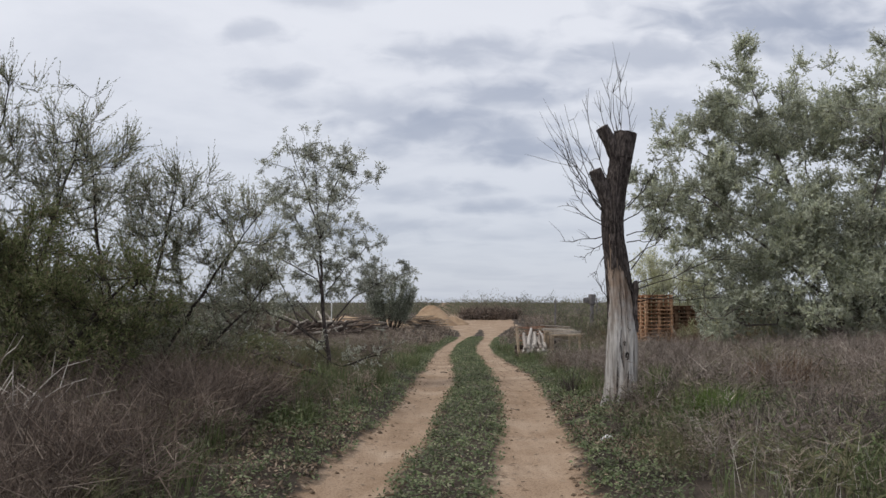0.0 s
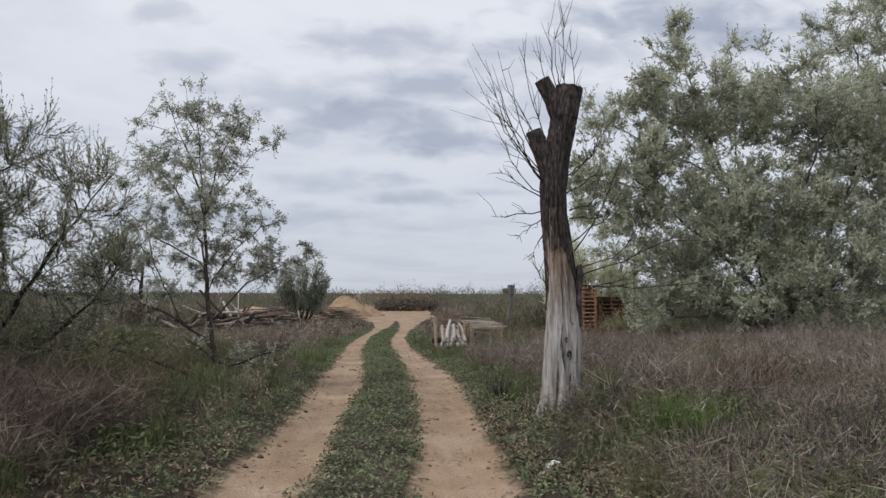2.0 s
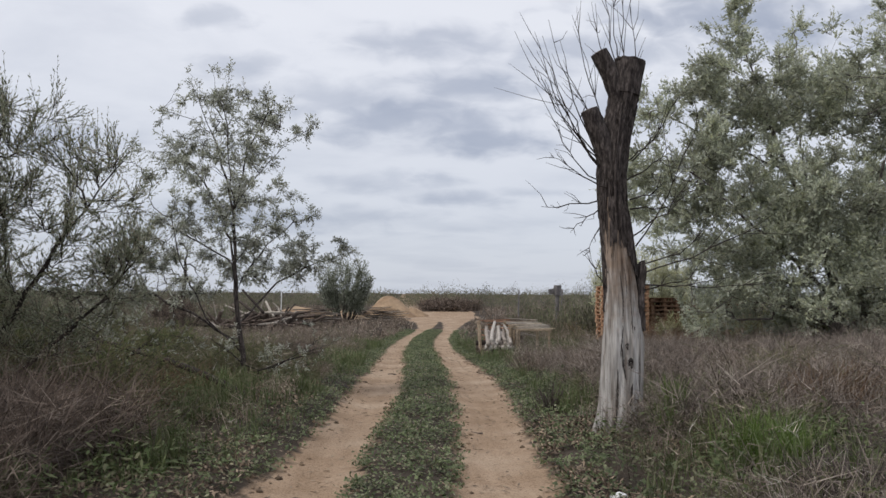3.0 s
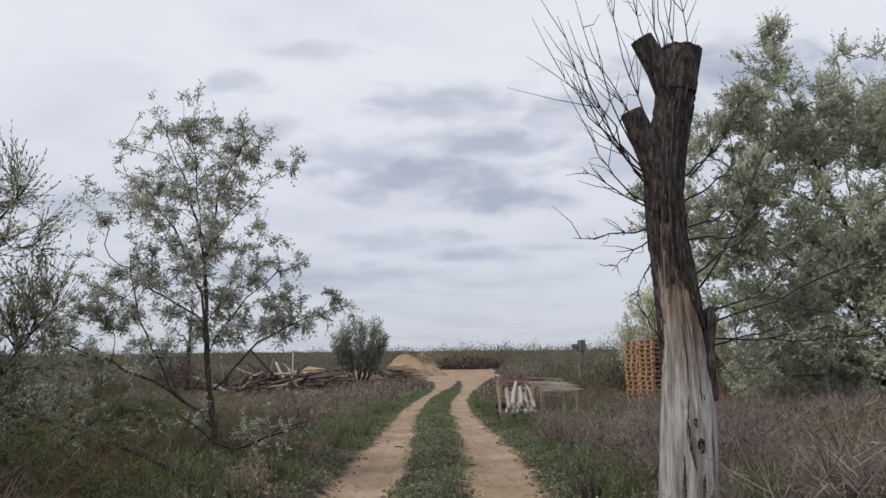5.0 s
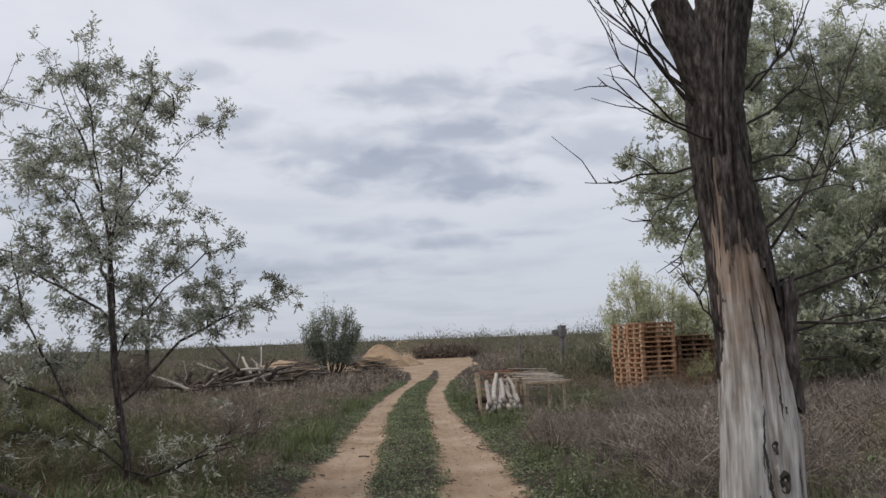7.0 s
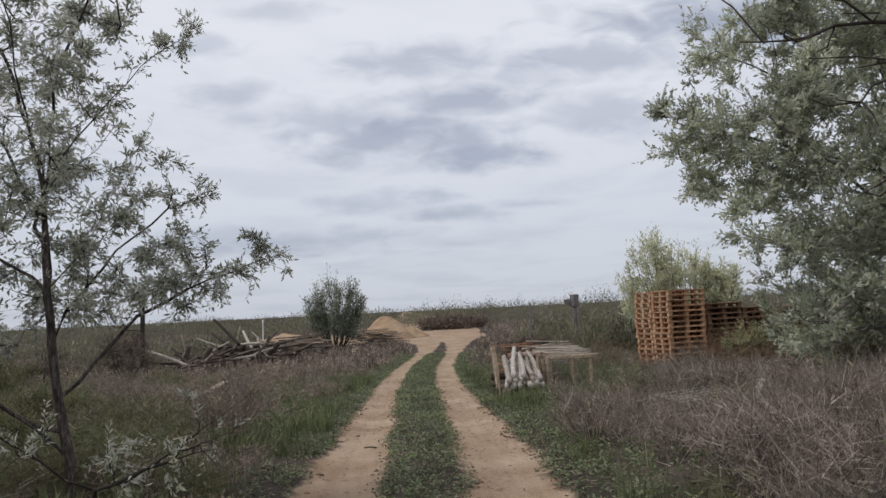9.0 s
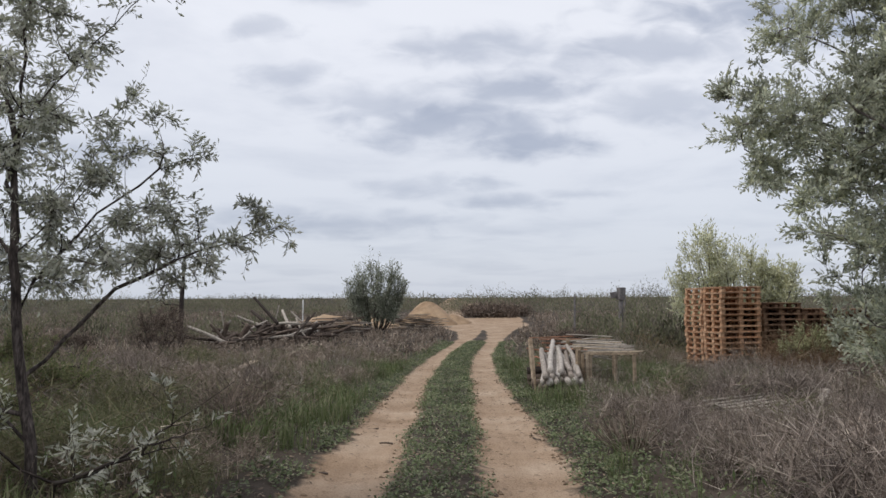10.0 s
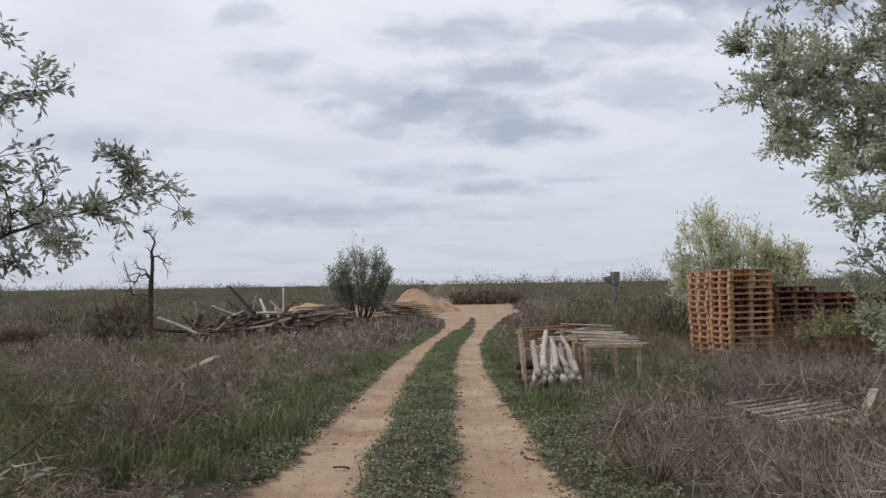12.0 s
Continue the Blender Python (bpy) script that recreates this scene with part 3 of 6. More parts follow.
def plant(name, label, category, base, seeds, targets, tip, leaf, rng, leaf_mat, bark, power=0.5, big=0.02, curl=0.35, lift=0.0, seg=0.25, wobble=0.04, twig_r=0.012, group="", clump=99):
    """A tree or shrub: trunk, limbs and crown under an empty at its base. leaf: the two settings of sprigs()."""
    thing = tagged(new(name), label, category, group)
    thing.location = base
    base = np.array(base)
    P, par, R, tips = grow(seeds, targets, tip, power, curl, lift, seg, wobble, rng)
    P = P - base
    ch = chains_of(P, par, R, tips, lambda r: True)
    first = max(ch, key=lambda c: max(c[1]))
    V, F = tubes([first], 10)
    part_np("trunk", V, F, bark, thing, smooth=True)
    rest = [c for c in ch if c is not first]
    thick, thin = [c for c in rest if max(c[1]) >= big], [c for c in rest if max(c[1]) < big]
    for c in thick[:40]:
        V, F = tubes([c], 7)
        part_np("limb", V, F, bark, thing, smooth=True)
    thin = thin + thick[40:]
    sel = (R < twig_r) & (par >= 0) & (tips <= clump)
    at = P[sel]
    along = at - P[par[sel]]
    s = rng.uniform(0, 1, (len(at) * 3, 1))
    at3, al3 = np.repeat(at, 3, 0), np.repeat(along, 3, 0)
    at3 = at3 - al3 * s
    al3 = al3 / (np.linalg.norm(al3, axis=1)[:, None] + 1e-9)
    V, F, TV, TF = sprigs(at3, al3, *leaf, rng)
    part_np("crown", V, F, leaf_mat, thing)["kind"] = "stuff"
    if thin:
        V, F = tubes(thin, 3)
        TV, TF = np.concatenate([V, TV]), np.concatenate([F, TF + len(V)])
    part_np("twig_spray", TV, TF, bark, thing)["kind"] = "stuff"
    return thing

# ---- trees ----
# young oleaster beside the left rut
rng = np.random.default_rng(5)
trunk = [(-2.22, 15.4, -0.03), (-2.24, 15.4, 0.57), (-2.32, 15.4, 1.06), (-2.38, 15.38, 1.75), (-2.4, 15.4, 2.32), (-2.44, 15.45, 2.82), (-2.69, 15.5, 3.71), (-2.95, 15.45, 4.38), (-3.14, 15.4, 4.92)]
limbs = [[(-2.26, 15.4, 0.75), (-3.0, 15.25, 1.2), (-3.7, 15.2, 1.55), (-4.5, 15.2, 1.85)], [(-2.24, 15.4, 0.63), (-2.77, 15.19, 1.14), (-3.13, 15.08, 1.99), (-3.28, 15.08, 2.56)], [(-2.32, 15.4, 1.06), (-1.75, 15.7, 1.72), (-1.2, 16.0, 2.05), (-0.52, 16.3, 2.3)], [(-2.38, 15.4, 1.6), (-2.0, 15.8, 2.3), (-1.6, 16.1, 2.7), (-1.15, 16.2, 2.87)],
         [(-2.39, 15.4, 2.03), (-2.64, 15.71, 2.69), (-3.07, 16.03, 3.35), (-3.59, 16.14, 3.95)], [(-2.44, 15.45, 2.9), (-2.1, 15.6, 3.45), (-1.7, 15.7, 3.95), (-1.25, 15.71, 4.25)],
         [(-2.44, 15.45, 2.82), (-2.15, 15.08, 3.76), (-1.86, 14.98, 4.28), (-1.9, 14.98, 4.71)], [(-2.39, 15.4, 1.96), (-2.99, 15.61, 2.34), (-3.71, 15.71, 2.72), (-4.2, 15.71, 2.95)],
         [(-2.44, 15.45, 2.82), (-2.45, 14.98, 3.71), (-2.45, 14.77, 4.45), (-2.4, 14.77, 4.92)], [(-2.39, 15.4, 1.92), (-2.24, 16.14, 2.66), (-2.03, 16.45, 3.39)]]
env = [(-3.9, 15.4, 2.2, 0.8, 0.5, 0.5), (-4.3, 15.2, 1.65, 0.7, 0.5, 0.45), (-3.3, 15.3, 1.45, 0.8, 0.5, 0.35), (-1.6, 16.0, 2.0, 0.9, 0.5, 0.35), (-2.5, 15.8, 2.0, 0.8, 0.6, 0.45), (-1.7, 16.0, 2.85, 0.45, 0.4, 0.35), (-2.93, 15.4, 4.29, 0.79, 0.74, 0.79), (-2.14, 15.19, 4.24, 0.68, 0.74, 0.79), (-3.51, 15.61, 3.71, 0.68, 0.74, 0.53), (-2.56, 15.29, 3.08, 1.26, 0.95, 0.74), (-3.3, 15.5, 2.55, 1.0, 0.74, 0.63),
       (-1.45, 15.29, 2.34, 0.68, 0.58, 0.47), (-1.35, 15.71, 4.24, 0.3, 0.25, 0.15), (-0.75, 16.2, 2.3, 0.35, 0.3, 0.25), (-1.3, 16.0, 2.2, 0.6, 0.5, 0.45), (-1.3, 16.1, 2.85, 0.2, 0.2, 0.1), (-2.4, 16.0, 3.6, 0.7, 0.6, 0.8), (-3.51, 15.19, 1.71, 0.74, 0.53, 0.42), (-2.03, 15.19, 2.23, 0.63, 0.63, 0.53)]
plant("oleaster_tree", "young oleaster tree with thin dark trunk and drooping silver-green leaves", "tree", (-2.22, 15.4, -0.05), [trunk] + limbs, blobs(env, 600, rng), 0.0029,
      ((5600, 0.15, 0.0, 0.55, 6, 0.9, 0.26, 0.14), (0.070, 0.019)), rng, LEAF_OLIVE, BARK, power=0.46, big=0.013, lift=0.12, wobble=0.03, seg=0.18, clump=5)

# large silvery oleaster right of the track, and its neighbour
rng = np.random.default_rng(8)
trunk = [(11.92, 23.62, -0.11), (11.86, 23.51, 0.94), (11.69, 23.4, 2.04), (11.25, 23.4, 3.37), (10.59, 23.51, 4.92), (9.92, 23.4, 6.47), (9.15, 23.29, 8.9)]
limbs = [[(11.25, 23.4, 3.37), (9.4, 23.6, 4.2), (7.6, 23.9, 4.8), (5.9, 23.9, 4.8)], [(10.59, 23.51, 4.92), (8.8, 24.0, 5.8), (7.2, 24.3, 6.7)], [(11.86, 23.51, 0.94), (13.24, 23.29, 2.71), (14.57, 23.51, 4.92), (15.01, 23.4, 7.13)], [(11.69, 23.4, 1.82), (12.14, 22.3, 3.7), (12.36, 21.63, 5.8), (12.14, 21.63, 7.57)], [(11.8, 23.4, 1.38), (9.92, 22.52, 2.71), (8.38, 22.3, 3.92), (7.27, 22.52, 4.92)],
         [(11.92, 23.51, 0.6), (10.15, 22.52, 1.27), (8.38, 22.08, 1.49)], [(11.92, 23.51, 0.6), (12.36, 21.63, 1.6), (12.8, 20.31, 2.48)], [(11.47, 23.4, 2.93), (11.69, 24.73, 4.92), (11.69, 25.17, 7.57)]]
env = [(7.3, 22.7, 2.5, 0.8, 0.8, 0.8), (7.6, 22.8, 3.4, 0.9, 0.9, 0.5), (8.3, 22.6, 2.7, 1.1, 1.0, 0.7), (9.6, 22.2, 2.6, 1.1, 0.9, 0.8), (9.05, 23.1, 9.3, 0.35, 0.4, 0.7), (10.7, 23.0, 8.7, 0.4, 0.5, 0.6), (11.6, 23.2, 8.9, 0.35, 0.4, 0.5), (7.8, 23.8, 3.9, 1.3, 1.1, 0.7), (10.4, 23.0, 3.6, 2.4, 1.4, 1.6), (12.2, 22.8, 2.2, 2.4, 1.4, 1.6), (6.5, 23.9, 4.9, 0.95, 1.2, 0.8), (7.1, 24.3, 6.5, 0.9, 1.2, 1.0), (6.6, 23.8, 3.9, 0.8, 0.9, 0.4), (8.6, 24.0, 1.7, 1.3, 1.2, 1.4), (9.04, 23.29, 8.24, 0.88, 1.0, 1.22), (8.38, 23.18, 7.02, 1.44, 1.44, 0.77), (9.48, 23.29, 6.47, 2.1, 1.99, 1.44), (7.93, 22.96, 5.03, 1.66, 1.66, 1.22), (11.25, 23.18, 7.02, 1.77, 2.21, 1.44), (12.8, 22.96, 6.91, 1.77, 2.21, 1.66), (14.57, 23.4, 6.47, 1.77, 1.99, 1.77),
       (10.26, 22.85, 3.81, 2.88, 2.65, 1.88), (13.24, 22.85, 3.81, 3.1, 2.65, 2.21), (8.82, 22.41, 1.6, 1.66, 1.55, 0.88), (11.69, 21.63, 1.82, 2.43, 1.55, 1.55), (14.13, 21.86, 1.71, 2.1, 1.77, 1.44),
       (9.2, 24.6, 1.0, 1.4, 1.0, 0.9), (11.6, 25.4, 1.2, 1.9, 1.0, 1.1), (14.6, 25.2, 1.3, 2.0, 1.0, 1.2), (10.6, 25.3, 2.6, 2.0, 1.0, 1.3), (13.2, 25.3, 2.8, 1.9, 1.0, 1.4)]
plant("silver_oleaster", "broad silvery-green oleaster with dense foliage down to the weeds", "tree", (11.92, 23.62, -0.2), [trunk] + limbs, blobs(env, 3000, rng, 0.3, 0.4), 0.0039,
      ((24000, 0.36, 0.3, 0.5, 9, 0.8, 0.65, 0.10), (0.135, 0.041)), rng, LEAF_SILVER, SILVER_BARK, power=0.5, big=0.03, lift=0.1, seg=0.3, twig_r=0.016, wobble=0.06, clump=5)

rng = np.random.default_rng(9)
trunk = [(17.2, 25.0, -0.3), (17.0, 25.0, 2.5), (16.6, 24.8, 5.0), (16.2, 24.6, 8.0)]
env = [(15.4, 24.4, 9.2, 1.9, 1.8, 1.9), (16.4, 24.6, 6.5, 2.4, 2.2, 2.2), (17.0, 24.5, 3.0, 2.4, 2.2, 2.4), (18.6, 24.5, 6.5, 2.5, 2.2, 3.0)]
plant("silver_oleaster", "tall yellowish silver oleaster behind another one", "tree", (17.2, 25.0, -0.3), [trunk], blobs(env, 900, rng, 0.4), 0.0055,
      ((8000, 0.4, 0.3, 0.5, 8, 0.8, 0.7, 0.18), (0.14, 0.04)), rng, LEAF_SILVER, SILVER_BARK, power=0.5, big=0.03, lift=0.1, seg=0.35, twig_r=0.016, wobble=0.06, clump=5)


def tamarisk(name, label, cx, cy, stems, env, count, leaf, seed, mat):
    """A many-stemmed shrub. leaf: leaves in all, their length and width, spread, droop, length of the leafy twigs."""
    r = np.random.default_rng(seed)
    g = float(height(cx, cy)) - 0.03
    root = [(cx, cy, g), (cx + 0.02, cy, g + 0.25)]
    lines = [[(cx, cy, g + 0.2), *s] for s in stems]
    return plant(name, label, "shrub", (cx, cy, g), [root] + lines, blobs(env, count, r, 0.25), 0.0032, ((leaf[0] // 11, leaf[5], 0.25 - leaf[4], leaf[3] * 0.8, 11, 0.55 if mat is LEAF_TAM else 0.8, 0.35, 0.25), leaf[1:3]), r, mat, TWIG, power=0.5, big=0.016, lift=0.18, curl=0.45, seg=0.2, twig_r=0.011, wobble=0.03, clump=14)


tamarisk("tamarisk", "feathery grey-green tamarisk with thin dark upright stems", -4.4, 11.4,
         [[(-3.9, 11.2, 1.0), (-3.2, 11.0, 2.0), (-2.5, 10.9, 2.95)], [(-4.3, 11.3, 1.3), (-4.0, 11.2, 2.5), (-3.8, 11.1, 3.5)], [(-4.7, 11.2, 1.4), (-4.9, 11.0, 2.6), (-5.0, 11.0, 3.8)], [(-3.7, 11.3, 0.7), (-2.9, 11.3, 1.4), (-2.4, 11.3, 2.1)]],
         [(-2.9, 11.0, 2.4, 0.7, 0.7, 0.75), (-3.8, 11.2, 2.8, 0.85, 0.8, 0.95), (-4.8, 11.1, 2.9, 0.9, 0.9, 1.1), (-4.0, 11.2, 1.5, 1.3, 0.9, 0.9), (-2.8, 11.3, 1.6, 0.6, 0.5, 0.5), (-4.6, 11.2, 0.9, 1.4, 0.8, 0.6)], 640,
         (40000, 0.060, 0.013, 0.45, -0.25, 0.32), 21, LEAF_TAM)
tamarisk("tamarisk", "tall dense tamarisk with feathery dark green sprays", -5.9, 10.2,
         [[(-5.4, 10.0, 1.4), (-4.9, 9.9, 2.8), (-4.5, 9.8, 4.2)], [(-5.9, 10.1, 1.5), (-5.9, 10.0, 3.0), (-5.6, 10.0, 4.6)], [(-6.3, 10.1, 1.4), (-6.8, 10.0, 2.9), (-7.1, 10.0, 4.3)]],
         [(-4.7, 9.9, 3.3, 0.7, 0.8, 1.1), (-5.7, 10.0, 3.5, 0.9, 0.9, 1.2), (-6.9, 10.0, 3.3, 1.0, 1.0, 1.2), (-5.6, 10.0, 1.8, 1.6, 1.0, 1.1), (-7.0, 10.0, 1.8, 1.0, 1.0, 1.2), (-5.6, 10.0, 0.8, 1.8, 1.0, 0.6)], 760,
         (46000, 0.060, 0.013, 0.45, -0.25, 0.34), 22, LEAF_TAM)
tamarisk("tamarisk", "green bushy tamarisk leaning over dry weeds", -4.6, 8.6,
         [[(-4.3, 8.5, 0.8), (-3.7, 8.4, 1.5), (-3.1, 8.4, 2.1)], [(-4.6, 8.5, 1.0), (-4.6, 8.4, 2.0), (-4.4, 8.4, 2.6)], [(-4.9, 8.5, 1.0), (-5.3, 8.4, 2.0), (-5.5, 8.4, 2.7)]],
         [(-3.6, 8.4, 1.6, 0.8, 0.8, 0.6), (-4.6, 8.4, 1.9, 0.9, 0.8, 0.7), (-5.4, 8.4, 1.9, 0.9, 0.9, 0.8), (-4.3, 8.4, 1.0, 1.1, 0.9, 0.7)], 460,
         (48000, 0.062, 0.014, 0.45, -0.2, 0.30), 23, LEAF_GREEN)
tamarisk("tamarisk", "low grey-green tamarisk thicket", -6.5, 14.8,
         [[(-6.2, 14.8, 0.8), (-5.6, 14.7, 1.5)], [(-6.6, 14.8, 1.0), (-6.8, 14.7, 2.2)]],
         [(-5.5, 14.7, 1.1, 0.9, 0.8, 0.6), (-6.5, 14.7, 1.5, 1.0, 0.9, 0.9), (-7.8, 14.8, 1.7, 1.1, 0.9, 1.0), (-9.0, 14.8, 1.8, 1.1, 0.9, 1.0)], 420,
         (26000, 0.075, 0.015, 0.45, -0.2, 0.36), 24, LEAF_TAM)
tamarisk("oleaster_shrub", "low silver-leaved oleaster shrub among dry weeds", -4.2, 15.2,
         [[(-4.0, 15.1, 0.5), (-3.4, 14.9, 0.9)], [(-4.4, 15.1, 0.6), (-4.9, 15.0, 1.1)]],
         [(-3.6, 15.0, 0.75, 0.9, 0.7, 0.4), (-4.8, 15.1, 0.9, 0.9, 0.8, 0.5), (-4.2, 15.0, 1.1, 0.7, 0.6, 0.4)], 200,
         (2600, 0.07, 0.017, 0.6, 0.3, 0.2), 25, LEAF_OLIVE)
tamarisk("green_shrub", "dark green thicket of weeds and saplings", -3.6, 12.0,
         [[(-3.3, 12.0, 0.4), (-2.9, 12.0, 0.7)], [(-3.9, 12.0, 0.5), (-4.3, 12.0, 0.8)]],
         [(-3.1, 12.0, 0.4, 0.7, 0.7, 0.35), (-3.8, 12.0, 0.5, 0.8, 0.8, 0.45), (-3.3, 13.3, 0.45, 0.9, 0.7, 0.4)], 200,
         (12000, 0.06, 0.014, 0.55, 0.0, 0.25), 30, LEAF_GREEN)
tamarisk("green_shrub", "dark green low shrub among rust-brown weeds", -4.9, 12.9,
         [[(-4.5, 12.9, 0.5), (-3.9, 12.8, 0.9)], [(-5.2, 12.9, 0.6), (-5.7, 12.8, 1.2)]],
         [(-4.1, 12.8, 0.6, 0.9, 0.7, 0.45), (-5.0, 12.8, 0.9, 0.9, 0.8, 0.6), (-6.0, 12.8, 1.0, 0.9, 0.8, 0.6)], 240,
         (15000, 0.06, 0.014, 0.5, 0.0, 0.28), 29, LEAF_GREEN)
tamarisk("oleaster_shrub", "small silver-leaved oleaster sapling in green grass", -2.0, 15.2,
         [[(-1.7, 15.2, 0.4), (-1.2, 15.2, 0.75), (-0.7, 15.15, 1.05)], [(-1.8, 15.1, 0.4), (-1.3, 15.0, 0.6), (-0.9, 14.8, 0.7)], [(-2.2, 15.2, 0.45), (-2.6, 15.1, 0.8)]],
         [(-1.0, 15.15, 0.85, 0.35, 0.25, 0.22), (-1.5, 15.1, 0.6, 0.5, 0.3, 0.25), (-2.5, 15.1, 0.7, 0.4, 0.3, 0.25), (-1.1, 14.9, 0.55, 0.3, 0.2, 0.15)], 70,
         (620, 0.075, 0.017, 0.6, 0.3, 0.2), 26, LEAF_OLIVE)


def shoot_bush(name, label, cx, cy, half, high, peaks, shoots, leaf, seed, mat):
    """A bush of upright shoots fanning out of one base. peaks: (where across, share of the height)."""
    r = np.random.default_rng(seed)
    g = float(height(cx, cy)) - 0.05
    thing = tagged(new(name), label, "shrub")
    thing.location = (cx, cy, g)
    chains, at, along = [], [], []
    for k in range(shoots):
        s = r.uniform(-1, 1)
        top = np.interp(s, [p[0] for p in peaks], [p[1] for p in peaks]) * r.uniform(0.55, 1.03) * high
        end = np.array([s * half, r.normal(0, 0.4) * half * 0.6, top])
        a = np.array([s * 0.3 * half * r.random(), r.normal(0, 0.12), 0.0])
        c = a + np.array([(end[0] - a[0]) * 0.75, (end[1] - a[1]) * 0.75, top * 0.45])
        t = np.linspace(0, 1, 12)[:, None]
        line = (1 - t) ** 2 * a + 2 * t * (1 - t) * c + t * t * end + r.normal(0, 0.02, (12, 3)) * (t > 0)
        chains.append((line, np.linspace(0.03, 0.004, 12)))
        at.append(line[3:])
        along.append(np.gradient(line, axis=0)[3:])
        for i in r.integers(4, 11, 5):
            e = line[i] + np.array([*r.normal(0, 0.16, 2), r.uniform(0.15, 0.5)])
            q = line[i] + (e - line[i]) * np.linspace(0, 1, 5)[:, None]
            chains.append((q, np.linspace(0.008, 0.003, 5)))
            at.append(q)
            along.append(np.repeat((e - line[i])[None], 5, 0))
    for ch in chains[:3]:
        part_np("stem", *tubes([ch], 7), TWIG, thing, smooth=True)
    part_np("stem_cluster", *tubes(chains[3:], 4), TWIG, thing)["kind"] = "stuff"
    at, along = np.concatenate(at), np.concatenate(along)
    along = along / (np.linalg.norm(along, axis=1)[:, None] + 1e-9)
    n, L, w, spread, off = leaf
    V, F = leaves(at, along, n, L, w, spread, r, 0.0, off)
    part_np("crown", V, F, mat, thing)["kind"] = "stuff"


shoot_bush("yellow_bush", "yellow-green willow bush behind the pallet stacks", 10.9, 38.0, 2.35, 5.5, [(-1, 0.5), (-0.85, 0.68), (-0.3, 1.0), (0.05, 0.74), (0.32, 1.0), (0.55, 0.66), (1, 0.6)], 52, (26000, 0.15, 0.042, 0.5, 0.10), 27, LEAF_YELLOW)
shoot_bush("willow_bush", "rounded grey-green willow bush beside plank piles", -4.0, 60.0, 2.0, 5.7, [(-1, 0.6), (-0.25, 1.0), (0.3, 0.82), (0.75, 0.8), (1, 0.6)], 52, (12500, 0.2, 0.05, 0.5, 0.12), 28, LEAF_WILLOW)
rng = np.random.default_rng(36)
for k in range(4):
    x, y = 9.6 + 1.1 * k + rng.uniform(-0.3, 0.3), 27.6 + rng.uniform(-0.5, 0.5) - 0.7 * k
    tamarisk("oleaster_shrub", "low yellowish oleaster shoots beside the pallets", x, y, [[(x - 0.3, y, 0.3), (x - 0.6, y, 0.8)], [(x + 0.3, y, 0.3), (x + 0.5, y, 0.9)]],
             [(x - 0.3, y, 0.3, 0.8, 0.7, 0.5), (x + 0.4, y, 0.4, 0.8, 0.7, 0.6)], 90, (9000, 0.10, 0.026, 0.6, 0.0, 0.3), 60 + k, LEAF_SHOOT)

# shrubs standing about in the weeds left of the track
rng = np.random.default_rng(37)
for name, label, x, y, wide, h, n, mat in (
        ("dry_shrub", "rounded brown dry shrub in the weeds", -8.3, 34.0, 1.1, 1.7, 5600, DUSKY),
        ("dry_shrub", "rounded brown dry shrub before a pollard", -11.5, 43.0, 1.15, 1.9, 9000, DUSKY),
        ("dry_shrub", "low brown dry shrub in the weeds", -10.6, 33.0, 1.0, 1.1, 4200, DUSKY),
        ("green_shrub", "bushy green shrub standing in grey weeds", -8.6, 26.6, 1.0, 1.15, 6000, LEAF_GREEN),
        ("green_shrub", "bushy green shrub standing in grey weeds", -11.8, 28.5, 1.3, 1.5, 6500, LEAF_GREEN),
        ("green_shrub", "low green shrub with thin dark stems", -5.3, 21.6, 0.8, 0.75, 4800, LEAF_GREEN),
        ("green_shrub", "low green shrub with thin dark stems", -4.7, 18.7, 0.75, 0.65, 4800, LEAF_GREEN),
        ("green_shrub", "low green shrub with thin dark stems", -6.9, 20.4, 0.9, 0.9, 5200, LEAF_GREEN),
        ("grey_shrub", "grey-green feathery shrub among dry weeds", -7.9, 23.2, 0.8, 0.95, 4200, LEAF_TAM),
        ("grey_shrub", "dark brown twiggy shrub by the track bend", 4.0, 31.5, 0.6, 0.7, 3400, DUSKY),
        ("grey_shrub", "dark brown twiggy shrub by the track bend", 4.6, 34.5, 0.7, 0.8, 3400, DUSKY)):
    g = float(height(x, y))
    stems = [[(x + wide * a * 0.5, y + wide * b * 0.4, g + h * 0.5), (x + wide * a * 0.9, y + wide * b * 0.7, g + h * c)] for a, b, c in ((-1, 0.3, 0.9), (-0.4, -0.6, 1.1), (0.3, 0.5, 1.15), (0.95, -0.3, 0.85))]
    env = [(x + wide * a, y + wide * b, g + h * c, wide * 0.5, wide * 0.5, h * 0.3) for a, b, c in ((-0.55, 0.2, 0.5), (0.0, -0.3, 0.72), (0.25, 0.3, 0.78), (0.6, -0.1, 0.48), (-0.1, 0.0, 0.3))]
    tamarisk(name, label, x, y, stems, env, 110, (n, 0.07, 0.015, 0.5, -0.2, 0.28), int(rng.integers(999)), mat)


# ---- pollarded trunk ----


